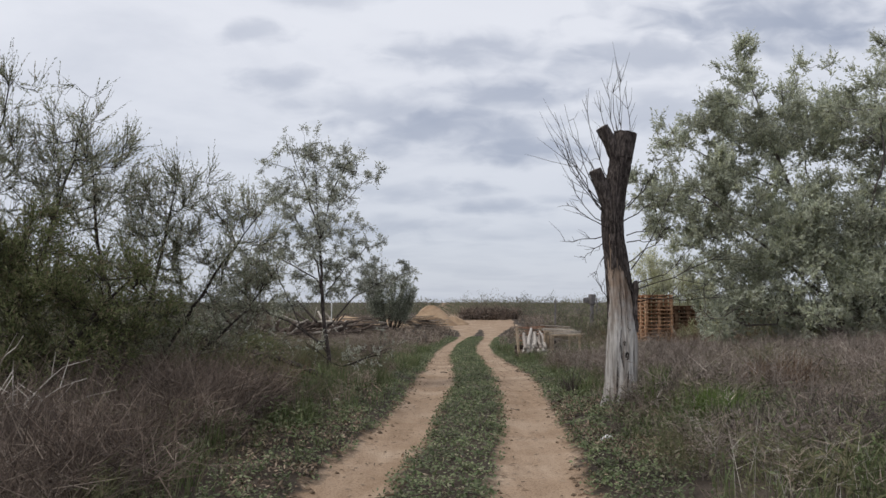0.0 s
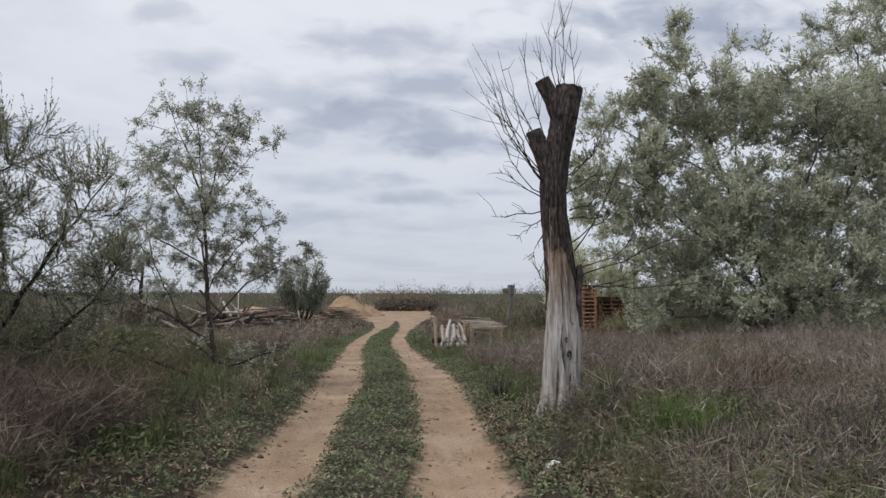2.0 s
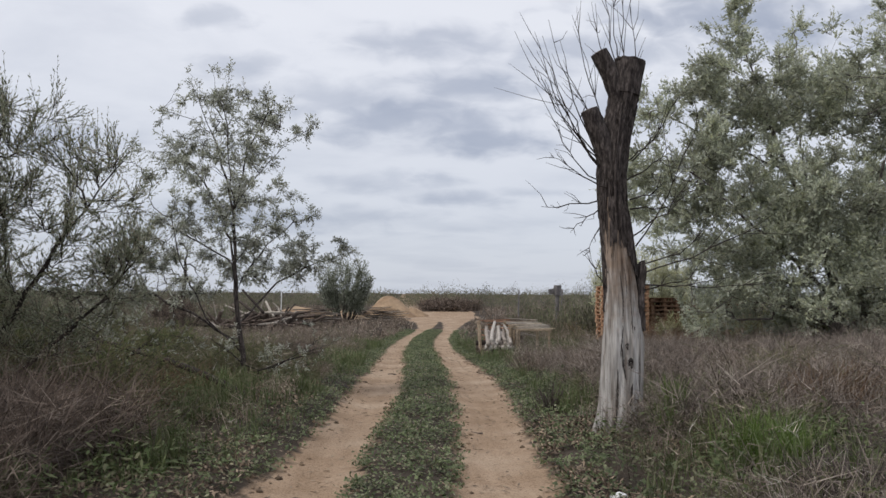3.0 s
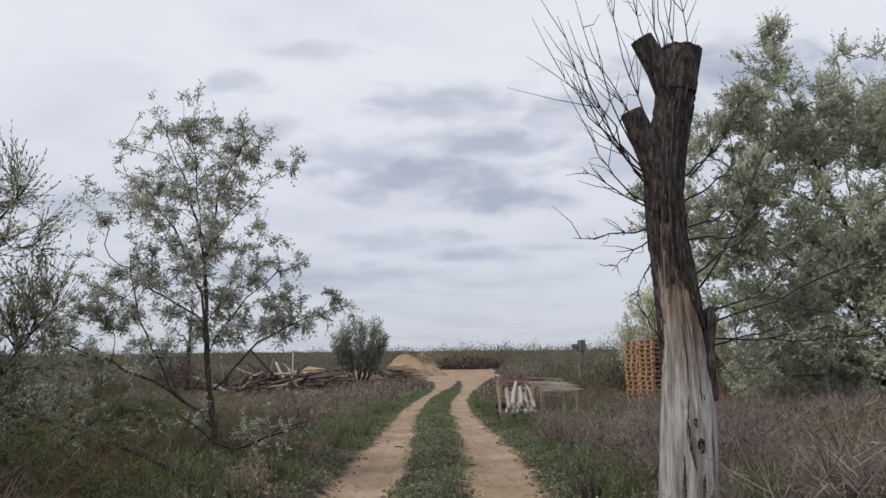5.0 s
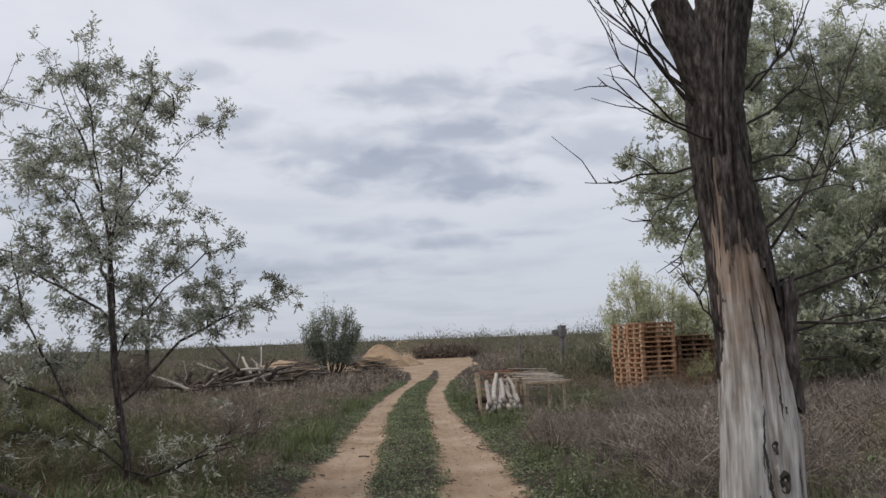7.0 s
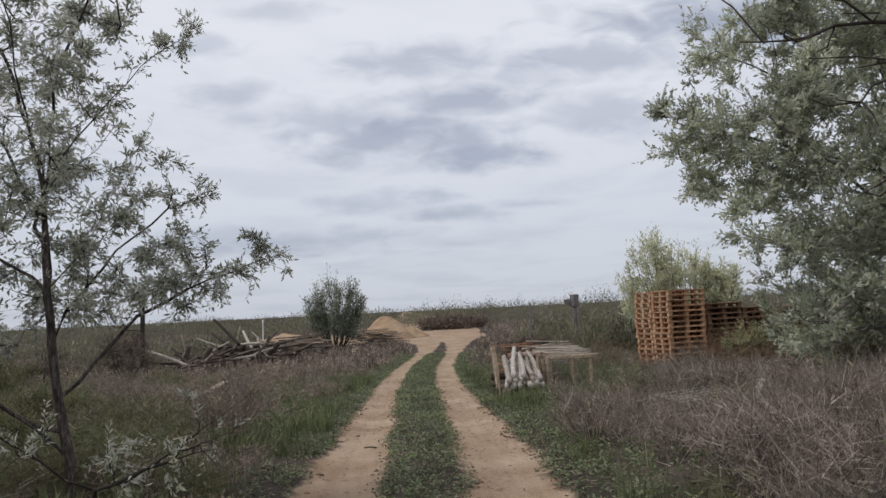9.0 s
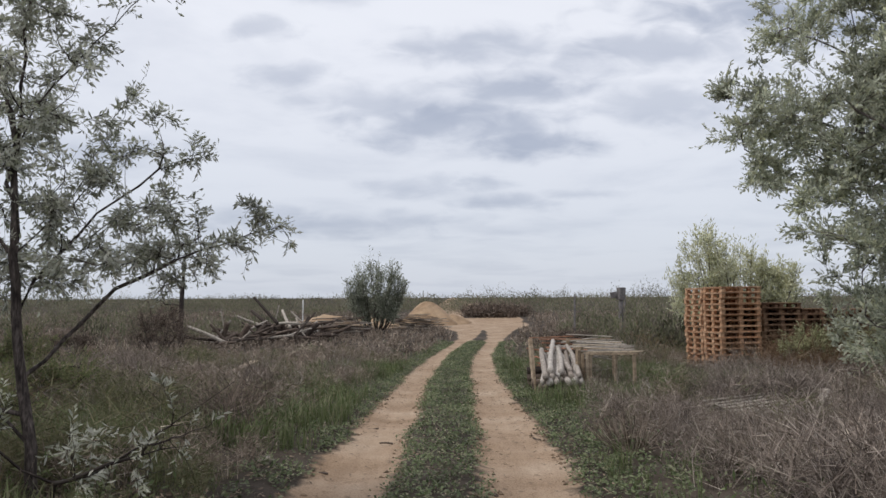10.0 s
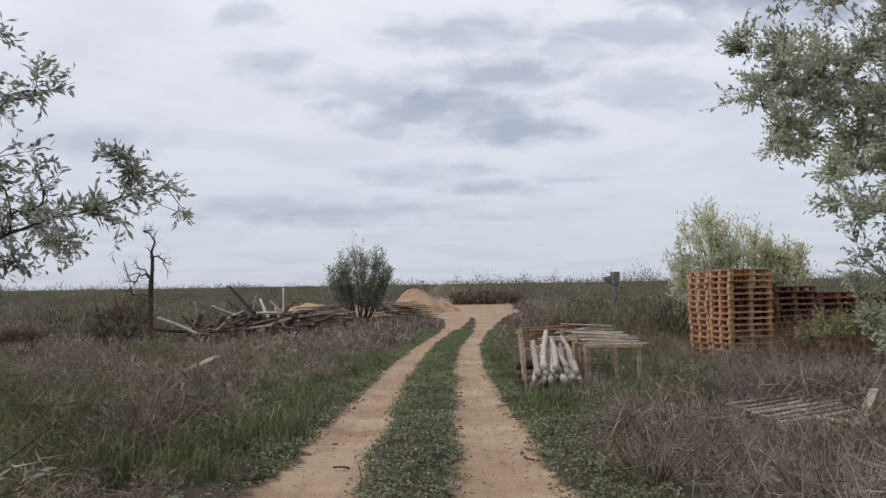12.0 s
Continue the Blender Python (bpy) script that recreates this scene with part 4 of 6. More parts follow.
def stump():
    thing = tagged(new("dead_tree_trunk"), "pollarded dead tree trunk, bark above and bare grey wood below", "tree trunk")
    bx, by, bz = 2.59, 11.1, 0.06
    thing.location = (bx, by, bz)
    zz = [0.0, 0.4, 1.0, 1.5, 2.0, 2.4, 2.75, 3.15, 3.55, 3.92]
    xx = [-0.07, -0.07, -0.05, -0.07, -0.12, -0.16, -0.17, -0.13, -0.04, 0.03]
    rr = [0.25, 0.22, 0.215, 0.18, 0.16, 0.152, 0.158, 0.152, 0.145, 0.152]

    def shell(z0, z1, extra, rough, edge, seed, sides=132, rings=230):
        z = np.linspace(z0, z1, rings)
        a = np.linspace(0, 2 * np.pi, sides, endpoint=False)
        A, Z = np.meshgrid(a, z)
        r = np.interp(Z, zz, rr) + extra - (0.03 * step(Z, 1.9, 2.3) if edge is None else 0.012)
        w = 1.2 * smooth_noise(np.cos(A) * 3, Z * 5 + np.sin(A) * 3, 1.0, seed + 8)
        g1 = np.abs(smooth_noise(np.cos(A) * 8 + 30 + w, Z * 2.2 + np.sin(A) * 8 + w, 1.0, seed) - 0.5)
        g2 = np.abs(smooth_noise(np.cos(A) * 20 + 60, Z * 4 + np.sin(A) * 20, 1.0, seed + 2) - 0.5)
        lump = smooth_noise(np.cos(A) * 1.5 + 9, Z * 1.3 + np.sin(A) * 1.5, 1.0, seed + 5) - 0.5
        flare = 0.06 * np.exp(-Z / 0.15) * (1 + np.sin(5 * A))
        r = r + 0.05 * lump + rough * (np.minimum(g1, 0.2) / 0.2 - 1) + rough * 0.6 * (np.minimum(g2, 0.2) / 0.2 - 1) + flare
        x = np.interp(Z, zz, xx) + r * np.cos(A)
        y = r * 0.92 * np.sin(A)
        V = np.stack([x, y, Z], -1).reshape(-1, 3)
        i = np.arange(rings * sides).reshape(rings, sides)
        j = np.roll(i, -1, 1)
        F = np.stack([i[:-1], j[:-1], j[1:], i[1:]], -1)
        keep = (Z[:-1] > edge(A[:-1], Z[:-1])) if edge else np.ones(Z[:-1].shape, bool)
        return V, F[keep]

    V, F = shell(-0.12, 2.5, 0.0, 0.008, None, 3)
    part_np("bare_wood", V, F, BARE, thing, "pale grey barkless lower trunk with dark cracks", True)

    # drying cracks and a knot, a few millimetres proud of the wood
    grid = V.reshape(230, 132, 3)
    out = grid - grid.mean(axis=1, keepdims=True)
    out[:, :, 2] = 0
    out /= np.linalg.norm(out, axis=2, keepdims=True) + 1e-9
    rnd = np.random.default_rng(12)
    for col, z0, z1, drift, wide in ((87, 0.0, 0.75, 2, 1.5), (97, 0.62, 1.0, -6, 1.3), (101, 0.35, 0.62, 3, 1.6), (105, 1.1, 1.5, -1, 0.6), (109, 0.1, 0.5, 1, 0.7), (94, 1.25, 1.75, 1, 0.8), (112, 0.5, 0.9, -1, 0.7), (100, 1.45, 1.8, 1, 0.5), (104, 0.0, 0.3, -1, 0.9), (91, 0.85, 1.2, 2, 0.6)):
        rows = np.arange(int((z0 + 0.12) / 2.62 * 229), int((z1 + 0.12) / 2.62 * 229))
        s = np.linspace(0, 1, len(rows))
        mid = col + drift * s + 0.5 * np.sin(s * 5 + col) + 0.16 * rnd.normal(0, 1, len(rows))
        half = wide * np.sin(np.pi * np.clip(s * 0.98 + 0.01, 0, 1)) ** 0.6 * rnd.uniform(0.55, 1.0, len(rows))

        def on(c):
            i = np.floor(c).astype(int)
            f = (c - i)[:, None]
            p = grid[rows, i % 132] * (1 - f) + grid[rows, (i + 1) % 132] * f
            return p + out[rows, i % 132] * 0.003

        W = np.concatenate([on(mid - half), on(mid + half)])
        n = len(rows)
        k = np.arange(n - 1)
        part_np("crack", W, np.stack([k, k + n, k + n + 1, k + 1], -1), CRACK, thing, "dark drying crack")
    for z, col, big in ((0.80, 101, 0.9), (0.97, 97, 0.6), (1.15, 107, 0.4)):
        bm = bmesh.new()
        bmesh.ops.create_icosphere(bm, subdivisions=3, radius=0.05 * big)
        base = Vector(grid[int((z + 0.12) / 2.62 * 229), col])
        for q in bm.verts:
            q.co = base + Vector((q.co.x * 0.55, q.co.y * 0.16, q.co.z * 1.1)) + noise.noise_vector(q.co * 30) * 0.022 * big
        part("knot", bm, CRACK, thing, "dark rotten knot")

    def ragged(A, Z):
        front = np.cos(A + np.pi / 2)
        side = np.abs(np.cos(A))
        return 1.75 + 0.24 * front - 0.38 * side ** 6 * (np.cos(A) < 0) - 0.55 * side ** 8 * (np.cos(A) > 0) + 0.22 * (smooth_noise(np.cos(A) * 4, np.sin(A) * 4, 0.8, 9) - 0.5)

    V, F = shell(0.9, 3.93, 0.028, 0.034, ragged, 7)
    part_np("bark", V, F, BARK, thing, "dark deeply furrowed bark", True)

    def stub(name, pts, rad, seed):
        n, sides = 26, 40
        t = np.linspace(0, 1, n)
        pts = np.array(pts)
        q = np.stack([np.interp(t, np.linspace(0, 1, len(pts)), pts[:, k]) for k in range(3)], -1)
        V, F = tubes([(q, np.interp(t, [0, 1], rad))], sides)
        d = V.reshape(n, sides, 3) - q[:, None]
        a = np.linspace(0, 2 * np.pi, sides, endpoint=False)[None] + 0 * t[:, None]
        g = np.abs(smooth_noise(np.cos(a) * 8, np.sin(a) * 8 + t[:, None] * 2, 1.0, seed) - 0.5)
        d = d * (1 + 0.16 * (np.minimum(g, 0.2) / 0.2 - 1)[:, :, None])
        V = (q[:, None] + d).reshape(-1, 3)
        ob = part_np(name, V, F, BARK, thing, "sawn-off bark-covered limb", True)
        # sawn face, slightly domed
        end = V.reshape(n, sides, 3)[-1]
        axis = q[-1] - q[-2]
        axis /= np.linalg.norm(axis)
        c = end.mean(0)
        rings = [end] + [c + (end - c) * s + axis * 0.012 * (1 - s) for s in (0.93, 0.6, 0.3)]
        W = np.concatenate(rings + [[c + axis * 0.01]])
        fs = []
        for r in range(3):
            for k in range(sides):
                fs.append((r * sides + k, r * sides + (k + 1) % sides, (r + 1) * sides + (k + 1) % sides, (r + 1) * sides + k))
        for k in range(sides):
            fs.append((3 * sides + k, 3 * sides + (k + 1) % sides, 4 * sides, 4 * sides))
        me = bpy.data.meshes.new("cut_face")
        me.from_pydata([tuple(v) for v in W], [], [f if f[2] != f[3] else f[:3] for f in fs])
        me.materials.append(CUT)
        cut = new("cut_face", me)
        cut.parent = ob
        tagged(cut, "weathered sawn cut face")

    stub("limb_stub", [(-0.16, -0.02, 2.75), (-0.29, -0.05, 3.1), (-0.43, -0.08, 3.42)], (0.125, 0.092), 4)
    stub("limb_stub", [(-0.06, 0.0, 3.5), (-0.17, -0.03, 3.78), (-0.32, -0.06, 4.04)], (0.115, 0.092), 5)
    stub("trunk_top", [(-0.03, 0, 3.6), (0.0, 0, 3.8), (0.03, 0, 3.94), (0.035, 0, 3.97)], (0.16, 0.165), 6)
    # a split slab of bark on the side
    bm = bmesh.new()
    bmesh.ops.create_cube(bm, size=1)
    bmesh.ops.subdivide_edges(bm, edges=bm.edges[:], cuts=5, use_grid_fill=True)
    for v in bm.verts:
        z = v.co.z
        v.co = Vector((0.125 + v.co.x * 0.06 + 0.03 * noise.noise(v.co * 4), v.co.y * 0.17, 1.48 + z * (0.68 + 0.1 * v.co.x)))
        v.co += noise.noise_vector(v.co * 9) * 0.018
    part("bark_slab", bm, BARK, thing, "split slab of dark bark standing off the trunk")
    # bare water shoots
    r = np.random.default_rng(3)
    shoots = [((-0.40, -0.05, 2.9), (-0.9, 0, 4.2), 0.3), ((-0.28, 0, 2.8), (-0.95, 0.2, 3.95), 0.3), ((-0.3, 0, 2.7), (-0.85, -0.2, 3.8), 0.25), ((-0.22, 0, 3.0), (-0.7, 0.1, 4.2), 0.3), ((-0.1, 0.1, 3.5), (-0.33, 0.1, 4.6), 0.1),
              ((-0.1, 0.1, 3.6), (-0.18, 0.1, 4.8), 0.05), ((-0.05, 0.1, 3.6), (0.08, 0.15, 4.62), 0.1), ((-0.05, 0.1, 3.6), (-0.1, 0.15, 4.75), 0.1), ((-0.3, -0.1, 2.6), (-0.85, -0.1, 2.95), 0.02), ((-0.28, 0, 2.5), (-0.9, 0.1, 2.42), 0.12), ((-0.25, 0, 2.5), (-0.6, 0, 2.15), 0.1),
              ((-0.25, 0, 2.4), (-0.4, 0.1, 1.9), 0.15), ((0.0, 0.1, 2.7), (0.5, 0.1, 3.1), 0.05), ((0.05, 0.1, 2.5), (0.48, 0.2, 2.72), 0.02), ((0.05, 0.05, 2.1), (0.7, 0.1, 2.75), 0.15), ((0.08, 0, 2.0), (0.65, 0, 3.1), 0.0), ((0.1, 0.05, 1.8), (0.95, 0.3, 2.2), 0.2), ((0.1, 0, 1.7), (1.5, -0.1, 2.35), 0.15),
              ((0.1, 0, 1.6), (1.3, -0.1, 1.62), 0.12), ((0.1, 0.1, 1.55), (0.75, 0.1, 1.7), 0.05), ((-0.15, 0, 1.4), (-0.42, -0.05, 1.85), -0.05), ((0.05, 0, 2.9), (0.55, 0.1, 3.6), 0.1), ((-0.35, 0, 2.6), (-0.75, 0, 3.3), 0.2), ((-0.3, 0.05, 2.7), (-0.97, 0.1, 4.3), 0.35), ((-0.28, 0.05, 2.85), (-0.85, -0.1, 4.35), 0.3), ((-0.3, -0.05, 2.75), (-0.9, -0.15, 3.7), 0.25), ((-0.2, 0.05, 3.1), (-0.55, 0.1, 4.5), 0.2), ((-0.05, 0.1, 3.6), (0.02, 0.1, 4.9), 0.05), ((0.05, 0.1, 2.4), (0.6, 0.2, 2.5), 0.1), ((0.0, 0.1, 2.9), (0.42, 0.1, 3.4), 0.1)]
    for a, b, bow in shoots:
        a, b = np.array(a), np.array(b)
        if a[0] < 0:
            a[0] += 0.1
        L = np.linalg.norm(b - a)
        t = np.linspace(0, 1, 9)[:, None]
        c = (a + b) / 2 + np.array([np.sign(b[0] - a[0]) * 0.12, 0, -bow * 0.5])
        line = (1 - t) ** 2 * a + 2 * t * (1 - t) * c + t * t * b + r.normal(0, 0.012, (9, 3)) * (t > 0)
        lines = [(line, np.linspace(0.009, 0.0022, 9))]
        for k in range(r.integers(4, 9)):
            i = r.integers(3, 8)
            d = (line[i] - line[i - 1]) / (np.linalg.norm(line[i] - line[i - 1]) + 1e-9) + r.normal(0, 0.45, 3) + np.array([0, 0, 0.25])
            e = line[i] + d * L * r.uniform(0.12, 0.3)
            m = (line[i] + e) / 2 + r.normal(0, 0.02, 3)
            lines.append(([line[i], m, e], [0.0042, 0.003, 0.0015]))
        V, F = tubes(lines, 5)
        part_np("shoot", V, F, TWIG, thing)


stump()

# ---- wood stacks and scrap ----


def ground_at(x, y):
    return float(height(np.array(x), np.array(y)))


def make_pallet(mat, label):
    thing = tagged(new("pallet"), label, "pallet", "stacked wooden pallets")
    top = board_mesh("top_board", 1.2, 0.12, 0.022, mat, 0.003, 0.003, 1)
    cross = board_mesh("cross_board", 0.13, 0.8, 0.022, mat, 0.003, 0.002, 2)
    block = board_mesh("block", 0.11, 0.085, 0.078, mat, 0.004, 0.003, 3)
    skid = board_mesh("bottom_board", 1.2, 0.11, 0.022, mat, 0.003, 0.002, 4)
    for k in range(5):
        share("top_board", top, pose(0, -0.34 + 0.17 * k, 0.133), thing)
    for k in (-1, 0, 1):
        share("cross_board", cross, pose(0.53 * k, 0, 0.111), thing)
        share("bottom_board", skid, pose(0, 0.345 * k, 0.011), thing)
        for j in (-1, 0, 1):
            share("block", block, pose(0.53 * k, 0.345 * j, 0.061), thing)
    return thing


def pallet_stack(proto, x, y, turn, count, jitter, seed, used):
    r = random.Random(seed)
    z = ground_at(x, y)
    dx = dy = 0.0
    for k in range(count):
        dx, dy = 0.7 * dx + r.uniform(-1, 1) * jitter, 0.7 * dy + r.uniform(-1, 1) * jitter
        m = pose(x + dx, y + dy, z + 0.1445 * k, r.uniform(-0.4, 0.4), r.uniform(-0.4, 0.4), turn + r.uniform(-1, 1) * jitter * 50)
        if used:
            copy_thing(proto, m)
        else:
            proto.matrix_basis = m
            used.append(1)


TURN_P = 16
u, v = Vector((math.cos(radians(TURN_P)), math.sin(radians(TURN_P)), 0)), Vector((-math.sin(radians(TURN_P)), math.cos(radians(TURN_P)), 0))
corner = Vector((7.68, 29.7, 0))
fresh, aged = make_pallet(PALLET, "orange-brown wooden pallet in a tall stack"), make_pallet(OLDPALLET, "brown weathered wooden pallet in a lower stack")
used, used_old = [], []
for a, b, count, old, seed, jit in ((0.6, 0.4, 16, 0, 1, 0.02), (0.58, 1.24, 16, 0, 2, 0.03), (1.86, 0.45, 13, 1, 3, 0.03), (1.9, 1.3, 13, 1, 4, 0.03), (3.15, 0.5, 12, 1, 5, 0.05), (3.2, 1.35, 12, 1, 6, 0.05), (4.45, 0.6, 12, 1, 7, 0.06)):
    c = corner + u * a + v * b
    pallet_stack(aged if old else fresh, c.x, c.y, TURN_P, count, jit, seed, used_old if old else used)


def post(name, parent, mat, p, w, h, lean=(0, 0), seed=0):
    me = board_mesh(name, w, w, h, mat, 0.005, 0.004, seed)
    return share(name, me, pose(p[0], p[1], p[2] + h / 2, lean[0], lean[1], 8 * (seed % 5)), parent)


def log_mesh(name, length, radius, mat, seed, sides=10, bend=0.03):
    """A log along y with knobbly surface and closed ends, its near end at the origin."""
    r = np.random.default_rng(seed)
    n = 12
    t = np.linspace(0, 1, n)
    q = np.stack([bend * np.sin(t * 3 + r.uniform(0, 6)) - bend * np.sin(r.uniform(0, 1)), t * length, bend * np.cos(t * 2.5 + r.uniform(0, 6))], -1)
    q -= q[0]
    rad = radius * (1 - 0.2 * t) * r.uniform(0.93, 1.07, n)
    q = np.concatenate([q[:1], q, q[-1:]])
    rad = np.concatenate([[0.002], rad, [0.002]])
    q[0, 1] -= 0.004
    q[-1, 1] += 0.004
    V, F = tubes([(q, rad)], sides)
    V = V + r.normal(0, radius * 0.04, V.shape)
    return mesh_np(name, V, F, mat)


def rack():
    x0, y0 = 2.40, 24.5
    g = ground_at(2.8, 25.2)
    thing = tagged(new("log_crib"), "crib of rough posts holding whitewashed logs by the track", "wood rack")
    thing.location = (x0, y0, g)
    for k, (x, y, h, w, ly) in enumerate(((0.0, 0.3, 0.8, 0.045, -3), (0.10, 1.7, 1.05, 0.08, -4), (0.03, 0.9, 0.95, 0.06, -3), (0.80, 0.1, 0.92, 0.07, 1), (0.90, 0.5, 0.95, 0.09, 2), (0.84, 1.8, 1.05, 0.07, 3), (0.99, 0.2, 0.85, 0.05, 0))):
        post("post", thing, TANWOOD, (x, y, -0.05), w, h + 0.05, (0, ly), k)
    for k, y in enumerate((0.0, 0.75, 1.7)):
        me = log_mesh("bearer", 0.82, 0.085, DARKWOOD, 40 + k)
        for j in range(1 + k):
            share("bearer", me, pose(0.0, y + 0.03 * j, 0.09 + 0.14 * j, 0, 0, -90), thing)
    for k in range(7):
        share("dark_billet", log_mesh("dark_billet", 0.9, 0.06, DARKWOOD, 60 + k), pose(0.08 + 0.11 * k, -0.1 + 0.03 * (k % 3), 0.20, 2, 0, 3 * (k - 3)), thing)
    r = random.Random(4)
    for z, n, gap, back in ((0.38, 7, 0.118, 0.0), (0.47, 6, 0.125, 0.05), (0.56, 3, 0.2, 0.2)):
        for k in range(n):
            ob = new("log", log_mesh("log", r.uniform(2.0, 2.4), r.uniform(0.044, 0.062), WHITELOG, r.randint(0, 999), 12, bend=0.035))
            x = 0.42 + (k - (n - 1) / 2) * gap
            ob.matrix_basis = pose(x0 + x, y0 - 0.42 + back + r.uniform(-0.22, 0.22), g + z + r.uniform(-0.02, 0.02), r.uniform(7, 11), 0, (x - 0.42) * 9 - 4 + r.uniform(-4, 4))
            tagged(ob, "whitewashed log lying on the crib", "log", "whitewashed logs")


rack()


def lath_table():
    x0, y0 = 3.46, 24.75
    g = ground_at(3.9, 25.4)
    thing = tagged(new("lath_frame"), "open frame of tan laths with slats laid on top", "wood frame")
    thing.location = (x0, y0, g)
    for k, (x, y) in enumerate(((0, 0), (0.84, 0), (0.05, 1.7), (0.8, 1.7), (0.66, 0.85), (-0.12, 0.1))):
        post("leg", thing, TANWOOD, (x, y, -0.04), 0.055, 0.86, (0, 1 - k % 3), k)
    for z, y in ((0.83, 0.0), (0.83, 1.7), (0.08, 0.0)):
        share("rail", board_mesh("rail", 0.97, 0.03, 0.045, TANWOOD, 0.004, 0.003, int(z * 9)), pose(0.42, y - 0.045, z), thing)
    for x in (0.0, 0.84):
        share("side_rail", board_mesh("side_rail", 0.03, 1.7, 0.045, TANWOOD, 0.004, 0.003, 5), pose(x + 0.045, 0.85, 0.80), thing)
    r = random.Random(6)
    for k in range(13):
        share("slat", board_mesh("slat", r.uniform(0.8, 1.15), 0.06, 0.02, GREYWOOD if k % 3 else TANWOOD, 0.003, 0.004, k), pose(0.38 + r.uniform(-0.15, 0.15), 0.05 + 0.14 * k, 0.865 + 0.012 * k, r.uniform(-3, 3), r.uniform(-3, 3), r.uniform(-9, 9)), thing)
    for k in range(6):
        share("low_slat", board_mesh("low_slat", 0.9, 0.05, 0.02, GREYWOOD, 0.003, 0.003, k), pose(0.42, 0.1 + 0.25 * k, 0.12, 0, 0, r.uniform(-6, 6)), thing)


lath_table()


def plank_at(name, label, lx, ly, lz, mat, m, group, seed):
    ob = new(name, board_mesh(name, lx, ly, lz, mat, 0.004, 0.006, seed))
    ob.matrix_basis = m
    return tagged(ob, label, "plank", group)


# loose boards heaped behind the crib and the frame
r = random.Random(12)
for k in range(30):
    x, y = r.uniform(2.9, 4.1), r.uniform(27.0, 28.4)
    red = x < 3.4
    plank_at("scrap_board", "reddish scrap board in a loose heap" if red else "pale grey scrap board in a loose heap", r.uniform(0.7, 1.3), r.uniform(0.06, 0.12), 0.022, RUSTWOOD if red else GREYWOOD,
             pose(x, y, ground_at(x, y) + 0.06 + 0.036 * k, r.uniform(-5, 5), r.uniform(-9, 9), r.uniform(-50, 30)), "loose scrap boards", k)
for k in range(14):
    x, y = 3.5 + r.uniform(-0.45, 0.45), 27.7 + r.uniform(-0.4, 0.4)
    plank_at("scrap_block", "short dark offcut under a heap of boards", 0.4, 0.3, 0.16, DARKWOOD, pose(x, y, ground_at(x, y) + 0.07 + 0.16 * (k % 5), 0, 0, r.uniform(0, 90)), "dark offcuts", k)


def slat_panel():
    """A broken pallet lying tilted in the weeds."""
    thing = tagged(new("broken_pallet"), "broken grey slatted pallet lying in dry weeds", "pallet")
    thing.matrix_basis = pose(5.2, 21.0, ground_at(5.2, 21.0) + 0.12, 6, -4, 18)
    for k in range(7):
        share("slat", board_mesh("slat", 1.25 - 0.06 * (k % 3), 0.07, 0.018, GREYWOOD, 0.003, 0.005, k), pose(0.04 * (k % 2), -0.42 + 0.14 * k, 0.05, 0, 0, 2 * (k % 3) - 2), thing)
    for k in (-1, 0, 1):
        share("bearer", board_mesh("bearer", 0.08, 1.0, 0.07, GREYWOOD, 0.004, 0.004, 30 + k), pose(0.5 * k, 0, 0.0), thing)


slat_panel()
plank_at("loose_plank", "pale plank leaning up out of dry weeds", 0.62, 0.10, 0.025, GREYWOOD, pose(5.9, 20.7, ground_at(5.9, 20.7) + 0.22, 0, -40, 38), "loose planks", 3)
plank_at("loose_plank", "grey plank lying in dry weeds", 1.0, 0.15, 0.03, GREYWOOD, pose(5.55, 20.1, ground_at(5.55, 20.1) + 0.14, 4, 5, -24), "loose planks", 4)
plank_at("loose_plank", "long pale board lying on dry weeds", 3.0, 0.17, 0.03, TANWOOD, pose(-4.4, 28.8, ground_at(-4.4, 28.8) + 0.30, 0, -3, 88), "loose planks", 5)

# heap of stumps, poles and planks left of the track
r = random.Random(20)
for k in range(105):
    t = r.random()
    x, y = -9.9 + 3.6 * t + r.uniform(-0.6, 0.6), 46.5 + 5.5 * t + r.uniform(-1.0, 1.0)
    pale = k % 4 == 0
    L = r.uniform(0.6, 2.1)
    ob = new("old_pole", log_mesh("old_pole", L, r.uniform(0.04, 0.10), GREYWOOD if pale else DARKWOOD, 100 + k, 8, 0.06))
    ob.matrix_basis = pose(x, y, ground_at(x, y) + 0.06 + 0.95 * r.random() * (1 - abs(2 * t - 1)) + 0.1, r.uniform(-8, 52) * r.random(), 0, r.uniform(20, 130) * r.choice((1, -1)))
    tagged(ob, "pale barkless pole in a heap of scrap wood" if pale else "dark rotten pole in a heap of scrap wood", "log", "scrap wood heap")
for k in range(7):
    x, y = -10.0 + 0.5 * k + r.uniform(-0.2, 0.2), 47.0 + 0.6 * k
    ob = new("tree_stump", log_mesh("tree_stump", r.uniform(0.8, 1.3), r.uniform(0.14, 0.24), DARKWOOD, 200 + k, 12, 0.05))
    ob.matrix_basis = pose(x, y, ground_at(x, y) + 0.05, 70 + r.uniform(-25, 20), 0, r.uniform(0, 360))
    tagged(ob, "uprooted dark tree stump in a scrap heap", "stump", "scrap wood heap")
